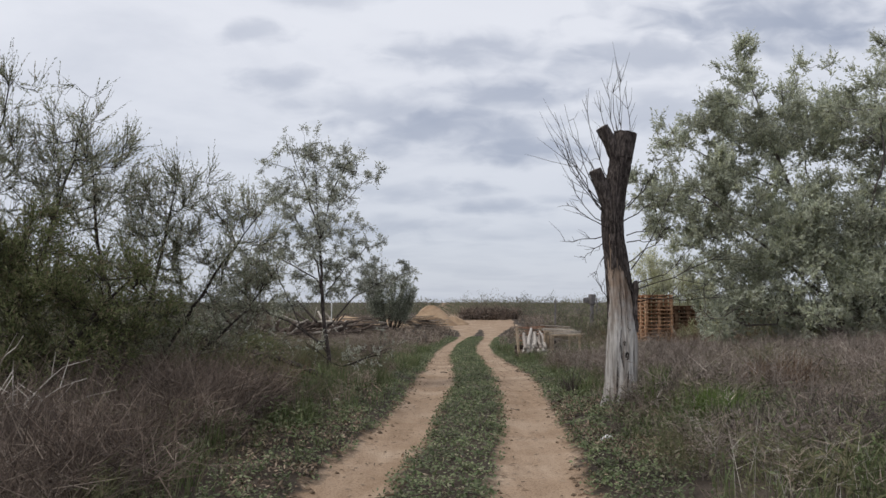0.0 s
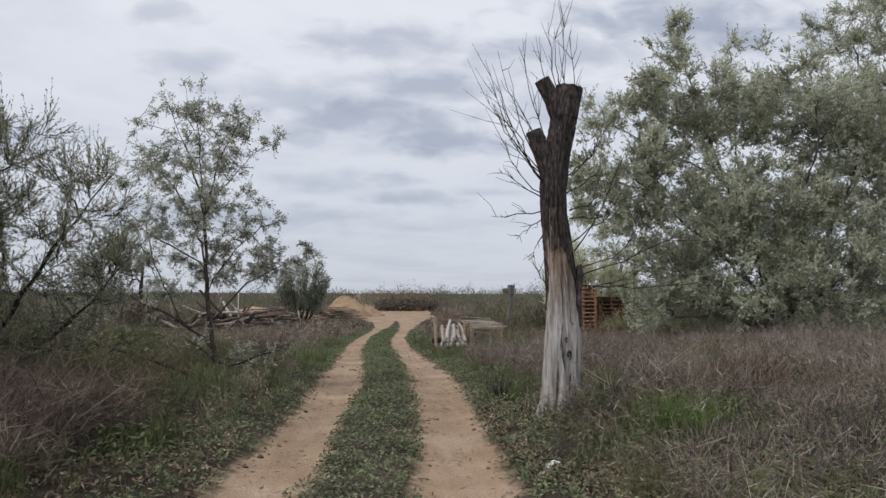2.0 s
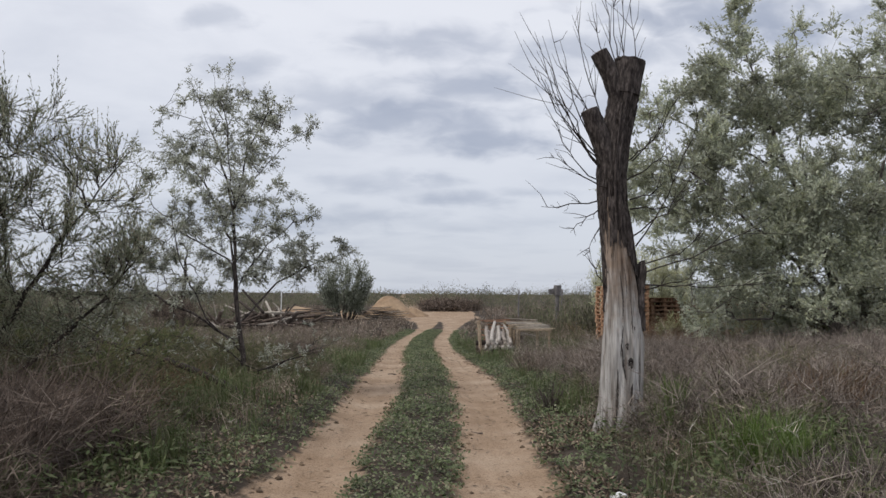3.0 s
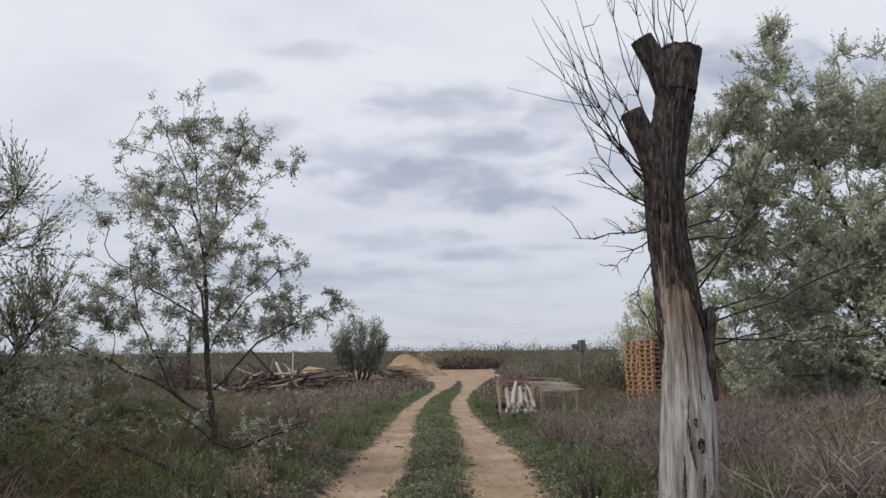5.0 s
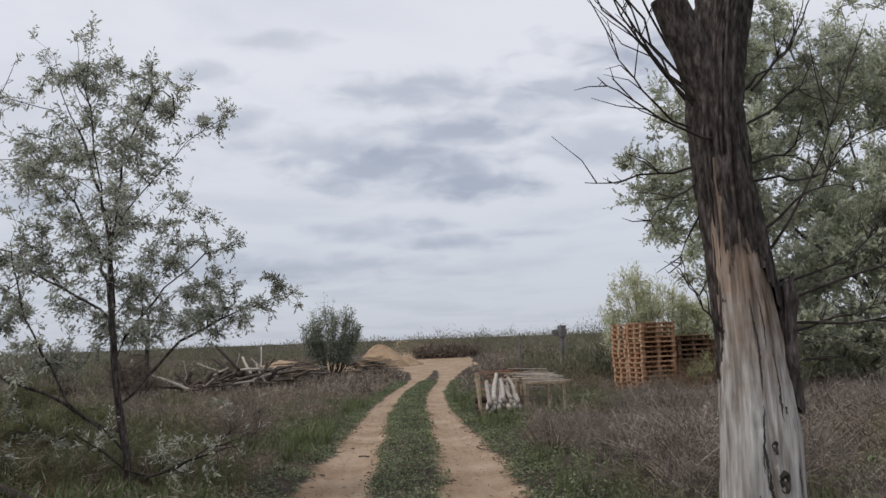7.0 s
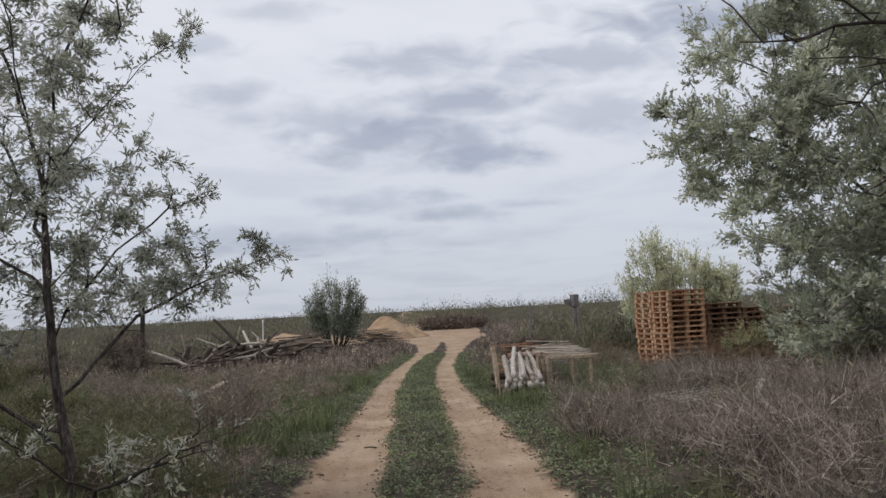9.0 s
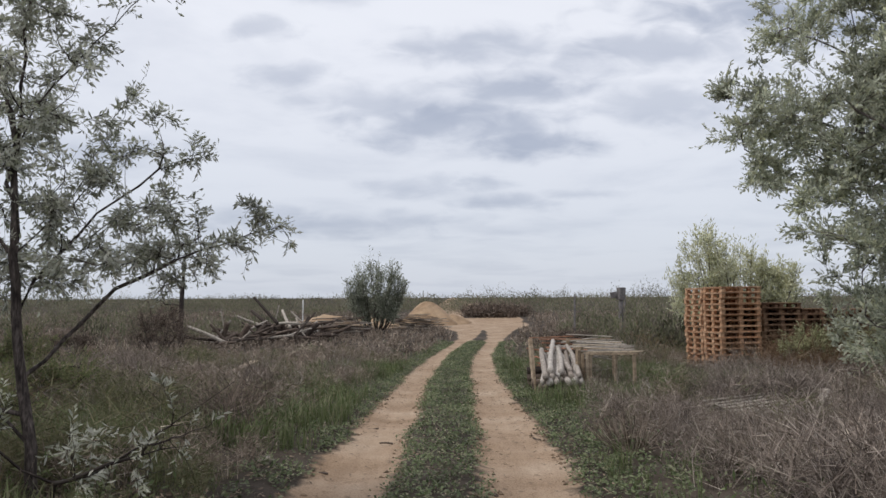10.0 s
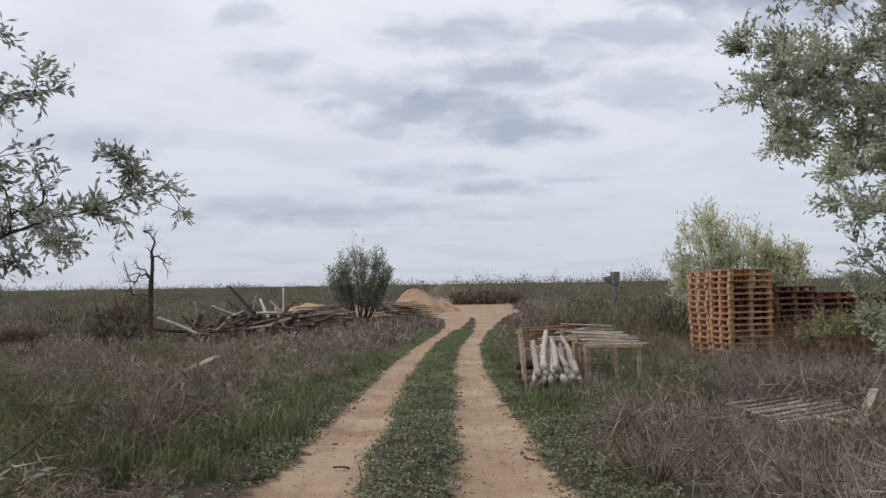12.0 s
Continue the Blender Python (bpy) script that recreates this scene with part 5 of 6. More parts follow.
for x, y, h, ln, mat in ((-10.4, 49.0, 1.7, -14, GREYWOOD), (-8.5, 50.0, 2.0, 12, GREYWOOD), (-8.0, 56.0, 2.3, 0, WHITEPAINT)):
    ob = tagged(new("stake", log_mesh("stake", h, 0.04, mat, int(h * 100), 8, 0.02)), "white painted stake standing upright" if mat is WHITEPAINT else "pale bare stake leaning out of scrap wood", "stake")
    ob.matrix_basis = pose(x, y, ground_at(x, y) - 0.05, 90, ln, 0)
for k in range(16):
    x, y = -8.0 + r.uniform(-0.8, 0.8), 51.5 + r.uniform(-0.5, 1.0)
    plank_at("old_plank", "brown weathered plank in a sloping pile", r.uniform(1.5, 2.6), 0.14, 0.03, DARKWOOD if k % 2 else GREYWOOD, pose(x, y, ground_at(x, y) + 0.12 + 0.05 * k, r.uniform(-4, 4), r.uniform(-14, -4), r.uniform(0, 40)), "sloping plank pile", k)


def picket():
    thing = tagged(new("slatted_crate"), "pale slatted crate standing in scrap wood", "crate")
    x, y = -7.3, 55.5
    thing.location = (x, y, ground_at(x, y))
    for k in range(9):
        share("slat", board_mesh("slat", 0.06, 0.02, 0.75, WHITEPAINT, 0.003, 0.003, k), pose(-0.6 + 0.15 * k, 0, 0.42), thing)
    for z in (0.2, 0.65):
        share("rail", board_mesh("rail", 1.4, 0.03, 0.06, GREYWOOD, 0.003, 0.003, int(z * 10)), pose(0, 0.027, z), thing)


picket()
for cx, cy, n, L, turn in ((-5.6, 55.5, 30, 3.0, 20), (-5.8, 58.5, 20, 3.4, 5), (-2.0, 64.5, 28, 3.0, -15), (-0.9, 66.0, 18, 2.8, 10)):
    for k in range(n):
        x, y = cx + r.uniform(-0.7, 0.7), cy + r.uniform(-0.6, 0.6)
        dark = k % 3 != 0
        plank_at("old_plank", "dark brown plank in a flat pile" if dark else "grey plank in a flat pile", L * r.uniform(0.6, 1.1), r.uniform(0.12, 0.2), 0.035, DARKWOOD if dark else GREYWOOD,
                 pose(x, y, ground_at(x, y) + 0.10 + 0.036 * k, r.uniform(-2, 2), r.uniform(-4, 4), turn + r.uniform(-28, 28)), "flat plank pile", k + 50)

# far square-headed post
thing = tagged(new("marker_post"), "dark square-topped post standing over scrub", "post")
thing.location = (9.3, 49, ground_at(9.3, 49) + 0.75)
part_np("shaft", *tubes([([(0, 0, -0.9), (0, 0, 0.8), (0.02, 0, 1.4)], [0.13, 0.12, 0.12])], 10), POSTGREY, thing, smooth=True)
share("head", board_mesh("head", 0.34, 0.34, 0.62, POSTGREY, 0.02, 0.015, 4), pose(0.02, 0, 1.68, 0, 4, 20), thing)
share("side_box", board_mesh("side_box", 0.28, 0.2, 0.3, POSTGREY, 0.02, 0.015, 6), pose(-0.36, 0, 1.62, 0, -12, 10), thing)
share("bracket", board_mesh("bracket", 0.36, 0.06, 0.06, POSTGREY, 0.004, 0.003, 7), pose(-0.2, 0, 1.5), thing)
for x, y, h in ((7.3, 51.0, 2.5), (10.6, 54.0, 2.6)):
    ob = tagged(new("fence_post", log_mesh("fence_post", h, 0.06, POSTGREY, int(h * 77), 8, 0.02)), "thin grey post standing in far scrub", "post", "far posts")
    ob.matrix_basis = pose(x, y, ground_at(x, y) - 0.05, 90, 0, 0)

# small pollarded tree far on the left
rng = np.random.default_rng(31)
plant("pollard_tree", "small pollarded tree with bare upright twigs", "tree", (-11.4, 45.0, -0.7), [[(-11.4, 45.0, -0.7), (-11.4, 45.0, 0.8), (-11.35, 45.0, 2.2), (-11.3, 45.0, 2.9)]],
      blobs([(-11.3, 45.0, 3.8, 0.5, 0.4, 0.9), (-12.2, 45.0, 2.0, 1.0, 0.5, 0.9), (-10.8, 45.0, 2.6, 0.6, 0.4, 0.6)], 60, rng, 1.2), 0.015, ((120, 0.4, 0.6, 0.5, 3, 0.8, 0.5, 0.3), (0.12, 0.03)), rng, LEAF_OLIVE, TWIG, power=0.6, big=0.03, lift=0.3, seg=0.25, wobble=0.03, twig_r=0.03)

# fallen dark bough under the young tree
t = np.linspace(0, 1, 14)[:, None]
a, b = np.array((-1.65, 13.0, 0.20)), np.array((-4.6, 15.0, 0.98))
line = a + (b - a) * t + np.stack([0.1 * np.sin(5 * t[:, 0]), 0.05 * np.cos(7 * t[:, 0]), 0.06 * np.sin(4 * t[:, 0])], -1)
V, F = tubes([(line, np.linspace(0.055, 0.022, 14))], 8)
tagged(part_np("fallen_bough", V, F, TWIG, smooth=True), "dark fallen bough lying in dry weeds", "branch")

# ---- dead shrubs ----


def dead_shrub(x, y, rad, h, mat, label, seed, count=90, curlup=0.4):
    r = np.random.default_rng(seed)
    g = ground_at(x, y)
    lines = []
    for k in range(count):
        a = r.uniform(0, 2 * np.pi)
        q = r.uniform(0.15, 1) ** 0.6
        end = np.array([rad * q * np.cos(a), rad * q * np.sin(a), h * (0.35 + 0.65 * r.random()) * (1.1 - 0.5 * q)])
        st = np.array([0.12 * rad * np.cos(a), 0.12 * rad * np.sin(a), -0.02])
        c = (st + end) / 2 + np.array([0, 0, -curlup * 0.2 * h]) + r.normal(0, 0.06 * rad, 3)
        t = np.linspace(0, 1, 5)[:, None]
        line = (1 - t) ** 2 * st + 2 * t * (1 - t) * c + t * t * end
        lines.append((line, np.linspace(0.007, 0.003, 5)))
        for j in range(2):
            i = r.integers(2, 5)
            e = line[i] + r.normal(0, 0.16 * rad, 3) + np.array([0, 0, 0.05 * h])
            e[2] = max(e[2], 0.02)
            lines.append(([line[i], (line[i] + e) / 2 + r.normal(0, 0.02 * rad, 3), e], [0.003, 0.0025, 0.0015]))
    V, F = tubes(lines, 3)
    ob = part_np("dead_shrub", V, F, mat)
    ob.location = (x, y, g)
    return tagged(ob, label, "dead shrub")


dead_shrub(3.15, 8.0, 0.45, 0.5, DARKDRY, "round grey dead tumbleweed shrub in herbs", 1, 200)
dead_shrub(3.75, 7.6, 0.55, 0.58, DARKDRY, "large tangled grey dead shrub beside the track", 2, 240)
dead_shrub(4.4, 8.3, 0.5, 0.55, DARKDRY, "grey-brown dead shrub with tall stalks", 3, 90)
dead_shrub(2.05, 12.6, 0.25, 0.45, DARKDRY, "small dark dead shrub near the dead trunk", 4, 60)
dead_shrub(4.6, 11.0, 0.5, 0.8, RUST, "rust-brown dead shrub among dry weeds", 5, 260)
dead_shrub(5.1, 11.5, 0.5, 0.8, RUST, "rust-coloured dry shrub among pale weeds", 6, 200)
r = random.Random(33)
for k in range(22):
    y = r.uniform(31, 56)
    x = 3.3 + (y - 31) * 0.08 + abs(r.gauss(0, 1.6))
    dead_shrub(x, y, r.uniform(0.3, 0.55), r.uniform(0.45, 0.85), DARKDRY, "dark round dead shrub in grey weeds", 40 + k, 36)
for k in range(10):
    x, y = r.uniform(-4.5, -0.9), r.uniform(26, 48)
    dead_shrub(x, y, r.uniform(0.25, 0.5), r.uniform(0.35, 0.6), DARKDRY, "dark low dead shrub in grey weeds", 70 + k, 34)
for k, (x, y) in enumerate(((3.4, 16.5), (2.7, 18.0), (4.6, 18.6), (3.6, 20.0), (5.4, 16.8), (6.0, 24.0), (-3.0, 8.2), (-3.4, 7.0), (-2.8, 10.2))):
    dead_shrub(x, y, 0.55, 0.6, DUSKY if x < 0 else DRY, "dusky brown dead shrub in dry weeds" if x < 0 else "pale brown dead shrub in dry weeds", 90 + k, 100)


def grass_tuft(x, y, rad, h, count, seed, label):
    r = np.random.default_rng(seed)
    V, F = [], []
    for k in range(count):
        a = np.array([*r.normal(0, rad * 0.4, 2), -0.02])
        d = np.array([*r.normal(0, rad * 0.8, 2), 0])
        t = np.linspace(0, 1, 5)[:, None]
        line = a + d * t ** 1.8 + np.array([0, 0, h * r.uniform(0.6, 1.05)]) * t
        s = np.cross(d + r.normal(0, 0.02, 3), [0, 0, 1])
        s = s / (np.linalg.norm(s) + 1e-9) * np.linspace(0.005, 0.001, 5)[:, None]
        base = len(V) * 10
        V.append(np.concatenate([line - s, line + s]))
        F += [(base + i, base + i + 5, base + i + 6, base + i + 1) for i in range(4)]
    ob = part_np("grass_tuft", np.concatenate(V), np.array(F), FRESH)
    ob.location = (x, y, ground_at(x, y))
    tagged(ob, label, "grass tuft", "green grass tufts")


for k, (x, y, rad, h) in enumerate(((3.1, 9.5, 0.24, 0.5), (3.3, 9.2, 0.2, 0.42), (2.95, 10.8, 0.14, 0.62), (3.55, 9.7, 0.22, 0.4), (2.75, 10.5, 0.12, 0.4), (-2.6, 9.6, 0.2, 0.4))):
    grass_tuft(x, y, rad, h, 170, 500 + k, "fresh green grass tuft beside the dead trunk" if k in (2, 4) else "fresh bright green grass tuft on the verge")

dead_shrub(-11.2, 44.0, 1.3, 1.7, DUSKY, "dark reddish brown shrub at the foot of a pollard", 130, 120)
dead_shrub(-12.6, 43.5, 1.0, 1.2, DUSKY, "dark reddish brown shrub at the foot of a pollard", 131, 80)

# pale bleached dead boughs at the edge of the tamarisks
rng = np.random.default_rng(41)
for k, (x, y) in enumerate(((-3.75, 6.6), (-4.3, 7.2))):
    lines = []
    for j in range(8):
        a = np.array([0, 0, -0.03]) + rng.normal(0, 0.05, 3) * [1, 1, 0]
        b = np.array([rng.uniform(-0.8, 0.9), rng.uniform(-0.5, 0.5), rng.uniform(0.5, 1.15)])
        c = (a + b) / 2 + np.array([0, 0, 0.35])
        t = np.linspace(0, 1, 8)[:, None]
        line = (1 - t) ** 2 * a + 2 * t * (1 - t) * c + t * t * b + rng.normal(0, 0.01, (8, 3))
        lines.append((line, np.linspace(0.010, 0.003, 8)))
        for i in (3, 5, 6):
            e = line[i] + rng.normal(0, 0.18, 3)
            lines.append(([line[i], (line[i] + e) / 2, e], [0.004, 0.003, 0.002]))
    V, F = tubes(lines, 5)
    ob = part_np("dead_bough", V, F, PALE)
    ob.location = (x, y, ground_at(x, y))
    tagged(ob, "bleached bare dead branches arching over weeds", "branch", "bleached dead branches")

# litter and small bits on the track
bm = bmesh.new()
bmesh.ops.create_icosphere(bm, subdivisions=3, radius=0.055)
for q in bm.verts:
    q.co = Vector((q.co.x * 1.3, q.co.y, q.co.z * 0.55)) + noise.noise_vector(q.co * 22) * 0.03
ob = part("plastic_scrap", bm, WHITEPAINT)
ob.location = (1.75, 8.5, ground_at(1.75, 8.5) + 0.03)
tagged(ob, "crumpled white plastic scrap on the verge", "litter")
for k, (x, y, s) in enumerate(((-1.55, 11.5, 0.05), (-1.3, 14.9, 0.06), (-1.75, 17.0, 0.06), (-1.05, 17.6, 0.07), (3.2, 27.4, 0.08))):
    bm = bmesh.new()
    bmesh.ops.create_icosphere(bm, subdivisions=2, radius=s)
    for q in bm.verts:
        q.co = Vector((q.co.x * 1.3, q.co.y, q.co.z * 0.6)) + noise.noise_vector(q.co * 15 + Vector((k, 0, 0))) * s * 0.35
    ob = part("pale_stone", bm, WHITEPAINT if k > 3 else GREYWOOD)
    ob.location = (x, y, ground_at(x, y) + s * 0.3)
    tagged(ob, "small pale stone half sunk in the verge", "stone", "pale stones")
for k, (x, y, a, L) in enumerate(((1.15, 11.9, 80, 0.13), (0.3, 11.2, 30, 0.1), (-0.4, 17.4, 60, 0.2), (0.1, 19.2, 75, 0.16), (1.9, 19.4, 40, 0.14), (1.2, 16.5, 60, 0.12), (-0.2, 20.6, 80, 0.2))):
    ob = tagged(new("stick", log_mesh("stick", L, 0.012, DARKWOOD, 300 + k, 6, 0.01)), "short dark stick lying on the sandy rut", "stick", "sticks on the track")
    ob.matrix_basis = pose(x, y, ground_at(x, y) + 0.012, 0, 0, a)

# ---- grass, weeds and herbs ----


def scatter(count, x0, x1, y0, y1, r):
    return np.stack([r.uniform(x0, x1, count), r.uniform(y0, y1, count)], -1)


def in_view(p, slack=1.5):
    """The wedge of land that the path looks over."""
    return np.abs(p[:, 0] - 0.4) < 0.66 * np.maximum(p[:, 1] + 1.0, 0) + slack


def stamp(templates, pts, size, turn, r, tall=None):
    """Copies of small templates (k, 3, 3 triangles) set at points, as one triangle mesh."""
    pick = r.integers(0, len(templates), len(pts))
    V = []
    z = height(pts[:, 0], pts[:, 1])
    for k, t in enumerate(templates):
        s = pick == k
        if not s.any():
            continue
        c, q = np.cos(turn[s])[:, None], np.sin(turn[s])[:, None]
        v = t.reshape(-1, 3)
        m = size[s][:, None]
        h = m if tall is None else tall[s][:, None]
        x = (v[None, :, 0] * c - v[None, :, 1] * q) * m + pts[s, 0][:, None]
        y = (v[None, :, 0] * q + v[None, :, 1] * c) * m + pts[s, 1][:, None]
        w = v[None, :, 2] * h + z[s][:, None] - 0.01
        V.append(np.stack([x, y, w], -1).reshape(-1, 3))
    V = np.concatenate(V)
    return V, np.arange(len(V)).reshape(-1, 3)


def weed_template(r, stems, twigs, width, lean):
    """A dry weed one unit tall: thin stems with side twigs, each a sliver."""
    tri = []

    def sliver(a, b, w):
        d = b - a
        s = np.cross(d, r.normal(0, 1, 3))
        s = s / (np.linalg.norm(s) + 1e-9) * w
        tri.append([a - s, a + s, b])

    for _ in range(stems):
        a = np.array([*r.normal(0, 0.10, 2), 0])
        b = a + np.array([*r.normal(0, lean, 2), r.uniform(0.6, 1.0)])
        sliver(a, b, width)
        for _ in range(twigs):
            t = r.uniform(0.25, 0.95)
            p = a + (b - a) * t
            sliver(p, p + np.array([*r.normal(0, 0.17, 2), r.uniform(0.02, 0.22)]), width * 0.75)
    return np.array(tri)


def grass_template(r, blades, width, lean):
    tri = []
    for _ in range(blades):
        a = np.array([*r.normal(0, 0.12, 2), 0])
        d = np.array([*r.normal(0, lean, 2), 0])
        m = a + d * 0.35 + np.array([0, 0, r.uniform(0.4, 0.6)])
        b = a + d + np.array([0, 0, r.uniform(0.6, 1.0)])
        s = np.cross(d + r.normal(0, 0.05, 3), [0, 0, 1])
        s = s / (np.linalg.norm(s) + 1e-9) * width
        tri += [[a - s, a + s, m + s * 0.8], [a - s, m + s * 0.8, m - s * 0.8], [m - s * 0.8, m + s * 0.8, b]]
    return np.array(tri)


def stuff(name, V, F, mat, label, category):
    tagged(part_np(name, V, F, mat), label, category, kind="stuff")


rng = np.random.default_rng(77)


def MIDGREEN(x, y):
    """How green the verge is, 0 to 1."""
    g = smooth_noise(x, y, 2.6, 31) * 0.55 + smooth_noise(x, y, 0.8, 32) * 0.45
    g = g + 0.5 * np.exp(-(((x + 3.6) / 2.4) ** 2 + ((y - 19.0) / 4.0) ** 2)) + 0.55 * np.exp(-(((x - 5.2) / 1.9) ** 2 + ((y - 27.5) / 3.4) ** 2))
    g = g + 0.15 * np.exp(-(((x + 2.6) / 1.6) ** 2 + ((y - 11) / 5) ** 2)) + 0.15 * np.exp(-(((x - 3.4) / 1.9) ** 2 + ((y - 8.0) / 2.6) ** 2))
    return g


# dry weeds near the path
T = [weed_template(rng, 4, 7, 0.0105, 0.24) for _ in range(16)]
p = scatter(76000, -18, 19, 3.5, 36, rng)
b = bank(p[:, 0], p[:, 1])
g = MIDGREEN(p[:, 0], p[:, 1])
keep = in_view(p) & (b > 0.42 + 0.4 * g) & (between(p[:, 0], p[:, 1]) < 0.5) & (rng.random(len(p)) < (np.hypot(p[:, 0] - 3.6, (p[:, 1] - 7.9) * 1.2) > 0.9) * (np.hypot(p[:, 0] - 4.8, p[:, 1] - 11.0) > 0.8) * (np.abs(p[:, 0] + 1.9 + (p[:, 1] - 12.9) * 1.5) > 0.7 * (np.abs(p[:, 1] - 13.4) < 1.4)) * np.clip(1.75 - 1.9 * g, 0.1, 1) * np.where((p[:, 0] < -1.3) & (p[:, 1] < 13), 0.5, 1.0) * np.clip(6.0 * (smooth_noise(p[:, 0], p[:, 1], 0.55, 61) * 0.6 + smooth_noise(p[:, 0], p[:, 1], 1.5, 62) * 0.4 - 0.42), 0.03, 1))
p, b, g = p[keep], b[keep], g[keep]
size = rng.uniform(0.3, 0.62, len(p)) * (0.55 + 0.45 * step(b, 0.5, 2.0)) * (0.45 + 0.55 * smooth_noise(p[:, 0], p[:, 1], 1.6, 41) + 0.55 * smooth_noise(p[:, 0], p[:, 1], 0.55, 61)) * np.where(np.hypot(p[:, 0] - 5.2, p[:, 1] - 20.2) < 1.8, 0.55, 1.0)
olive = smooth_noise(p[:, 0], p[:, 1], 1.2, 81) * 0.5 + smooth_noise(p[:, 0], p[:, 1], 0.4, 82) * 0.3 + 0.2 * rng.random(len(p)) + 0.34 * step(-p[:, 0], 1.2, 2.6) * step(26 - p[:, 1], 0, 8) + 0.12 * step(p[:, 0], 1.5, 3.0) * step(15 - p[:, 1], 0, 4) > 0.56
turns = rng.uniform(0, 6.28, len(p))
V, F = stamp(T, p[~olive], size[~olive], turns[~olive], rng)
stuff("dry_weeds", V, F, DRY, "grey-brown dry dead weeds covering the verges", "weeds")
V, F = stamp(T, p[olive], size[olive] * 1.05, turns[olive], rng)
stuff("olive_weeds", V, F, OLIVEWEED, "olive-brown half-green weeds on the verges", "weeds")

# dry weeds farther off
T = [weed_template(rng, 3, 4, 0.05, 0.25) for _ in range(12)]
p = scatter(19000, -60, 60, 35, 90, rng)
b = bank(p[:, 0], p[:, 1])
keep = in_view(p) & (b > 0.5) & ~((between(p[:, 0], p[:, 1]) > 0.5) & (p[:, 1] < 60)) & (np.hypot(p[:, 0] + 4.0, (p[:, 1] - 70.0) * 1.3) > 6.5)
p = p[keep]
V, F = stamp(T, p, rng.uniform(0.3, 0.6, len(p)), rng.uniform(0, 6.28, len(p)), rng)
stuff("dry_weeds", V, F, DRY, "distant grey-brown dry weeds on the steppe", "weeds")

# twiggy dead brush, thick right of the track and under the tamarisks


def brush_template(r, boughs, twigs, width):
    tri = []

    def sliver(a, b, w):
        s = np.cross(b - a, r.normal(0, 1, 3))
        s = s / (np.linalg.norm(s) + 1e-9) * w
        tri.append([a - s, a + s, b])

    for _ in range(boughs):
        d = r.normal(0, 1, 3)
        d[2] = abs(d[2]) * 1.2 + 0.5
        d /= np.linalg.norm(d)
        a = np.array([*r.normal(0, 0.16, 2), 0])
        m = a + d * np.array([0.5, 0.5, 0.65]) * r.uniform(0.7, 1.0) + r.normal(0, 0.09, 3) * [1, 1, 0.5]
        sliver(a, m, width)
        for _ in range(twigs):
            p = a + (m - a) * r.uniform(0.5, 1.0)
            e = p + d * 0.16 + r.normal(0, 0.2, 3)
            sliver(p, e, width * 0.8)
            sliver(e - (e - p) * r.uniform(0.2, 0.5), e + r.normal(0, 0.12, 3), width * 0.6)
    return np.array(tri)


T = [brush_template(rng, 12, 6, 0.0065) for _ in range(12)]
p = np.concatenate([scatter(3600, 2.0, 15, 6.5, 29, rng), scatter(700, -8, -2.2, 4.5, 10, rng), scatter(900, -12, -2.2, 10, 34, rng)])
b = bank(p[:, 0], p[:, 1])
patch = smooth_noise(p[:, 0], p[:, 1], 2.2, 71)
keep = in_view(p) & (b > 1.0) & (rng.random(len(p)) < np.clip(2.2 * (patch - 0.25), 0.1, 1)) & (np.hypot(p[:, 0] - 3.2, p[:, 1] - 9.4) > 1.0) & (np.hypot(p[:, 0] - 5.4, p[:, 1] - 20.7) > 0.9)
p = p[keep]
size = rng.uniform(0.38, 0.7, len(p)) * np.where((p[:, 0] < 0) & (p[:, 1] < 10), 1.25, 1.0) * np.where(np.hypot(p[:, 0] - 5.1, p[:, 1] - 20.0) < 2.0, 0.6, 1.0)
near = (p[:, 0] < 0) & (p[:, 1] < 16)
V, F = stamp(T, p[~near], size[~near], rng.uniform(0, 6.28, (~near).sum()), rng)
stuff("dead_brush", V, F, BRUSH, "tangled grey-brown dead brush on the verges", "brush")
V, F = stamp(T, p[near], size[near], rng.uniform(0, 6.28, near.sum()), rng)
stuff("dead_brush", V, F, DUSKY, "dark brown dead brush under the tamarisks", "brush")
# rounded bushes of fine grey twigs, thick right of the track
T = [brush_template(rng, 24, 8, 0.0052) for _ in range(8)]
p = np.concatenate([scatter(1500, 2.6, 14, 9.5, 30, rng), scatter(420, -8, -2.0, 4.5, 13, rng), scatter(420, -9, -1.6, 13, 36, rng)])
patch = smooth_noise(p[:, 0], p[:, 1], 1.8, 75)
keep = in_view(p) & (bank(p[:, 0], p[:, 1]) > 1.15) & (patch > 0.5) & (np.hypot(p[:, 0] - 5.2, p[:, 1] - 19.9) > 1.4) & (np.hypot(p[:, 0] - 3.6, p[:, 1] - 25.3) > 2.0) & (np.hypot((p[:, 0] - 5.4) / 1.9, (p[:, 1] - 27) / 3.2) > 1)
p, patch = p[keep], patch[keep]
size = rng.uniform(0.45, 0.8, len(p)) * (0.75 + 0.65 * step(patch, 0.5, 0.8))
near = (p[:, 0] < 0) & (p[:, 1] < 21)
V, F = stamp(T, p[~near], size[~near], rng.uniform(0, 6.28, (~near).sum()), rng)
stuff("dead_brush", V, F, BRUSH, "rounded bushes of fine grey dead twigs", "brush")
# smaller dark copy in each bush: shade of its hollow put into twig colour
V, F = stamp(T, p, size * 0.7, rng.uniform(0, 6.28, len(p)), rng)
stuff("dead_brush", V, F, DARKDRY, "dark inner twigs of the dead bushes, standing in for shade", "brush")
V, F = stamp(T, p[near], size[near], rng.uniform(0, 6.28, near.sum()), rng)
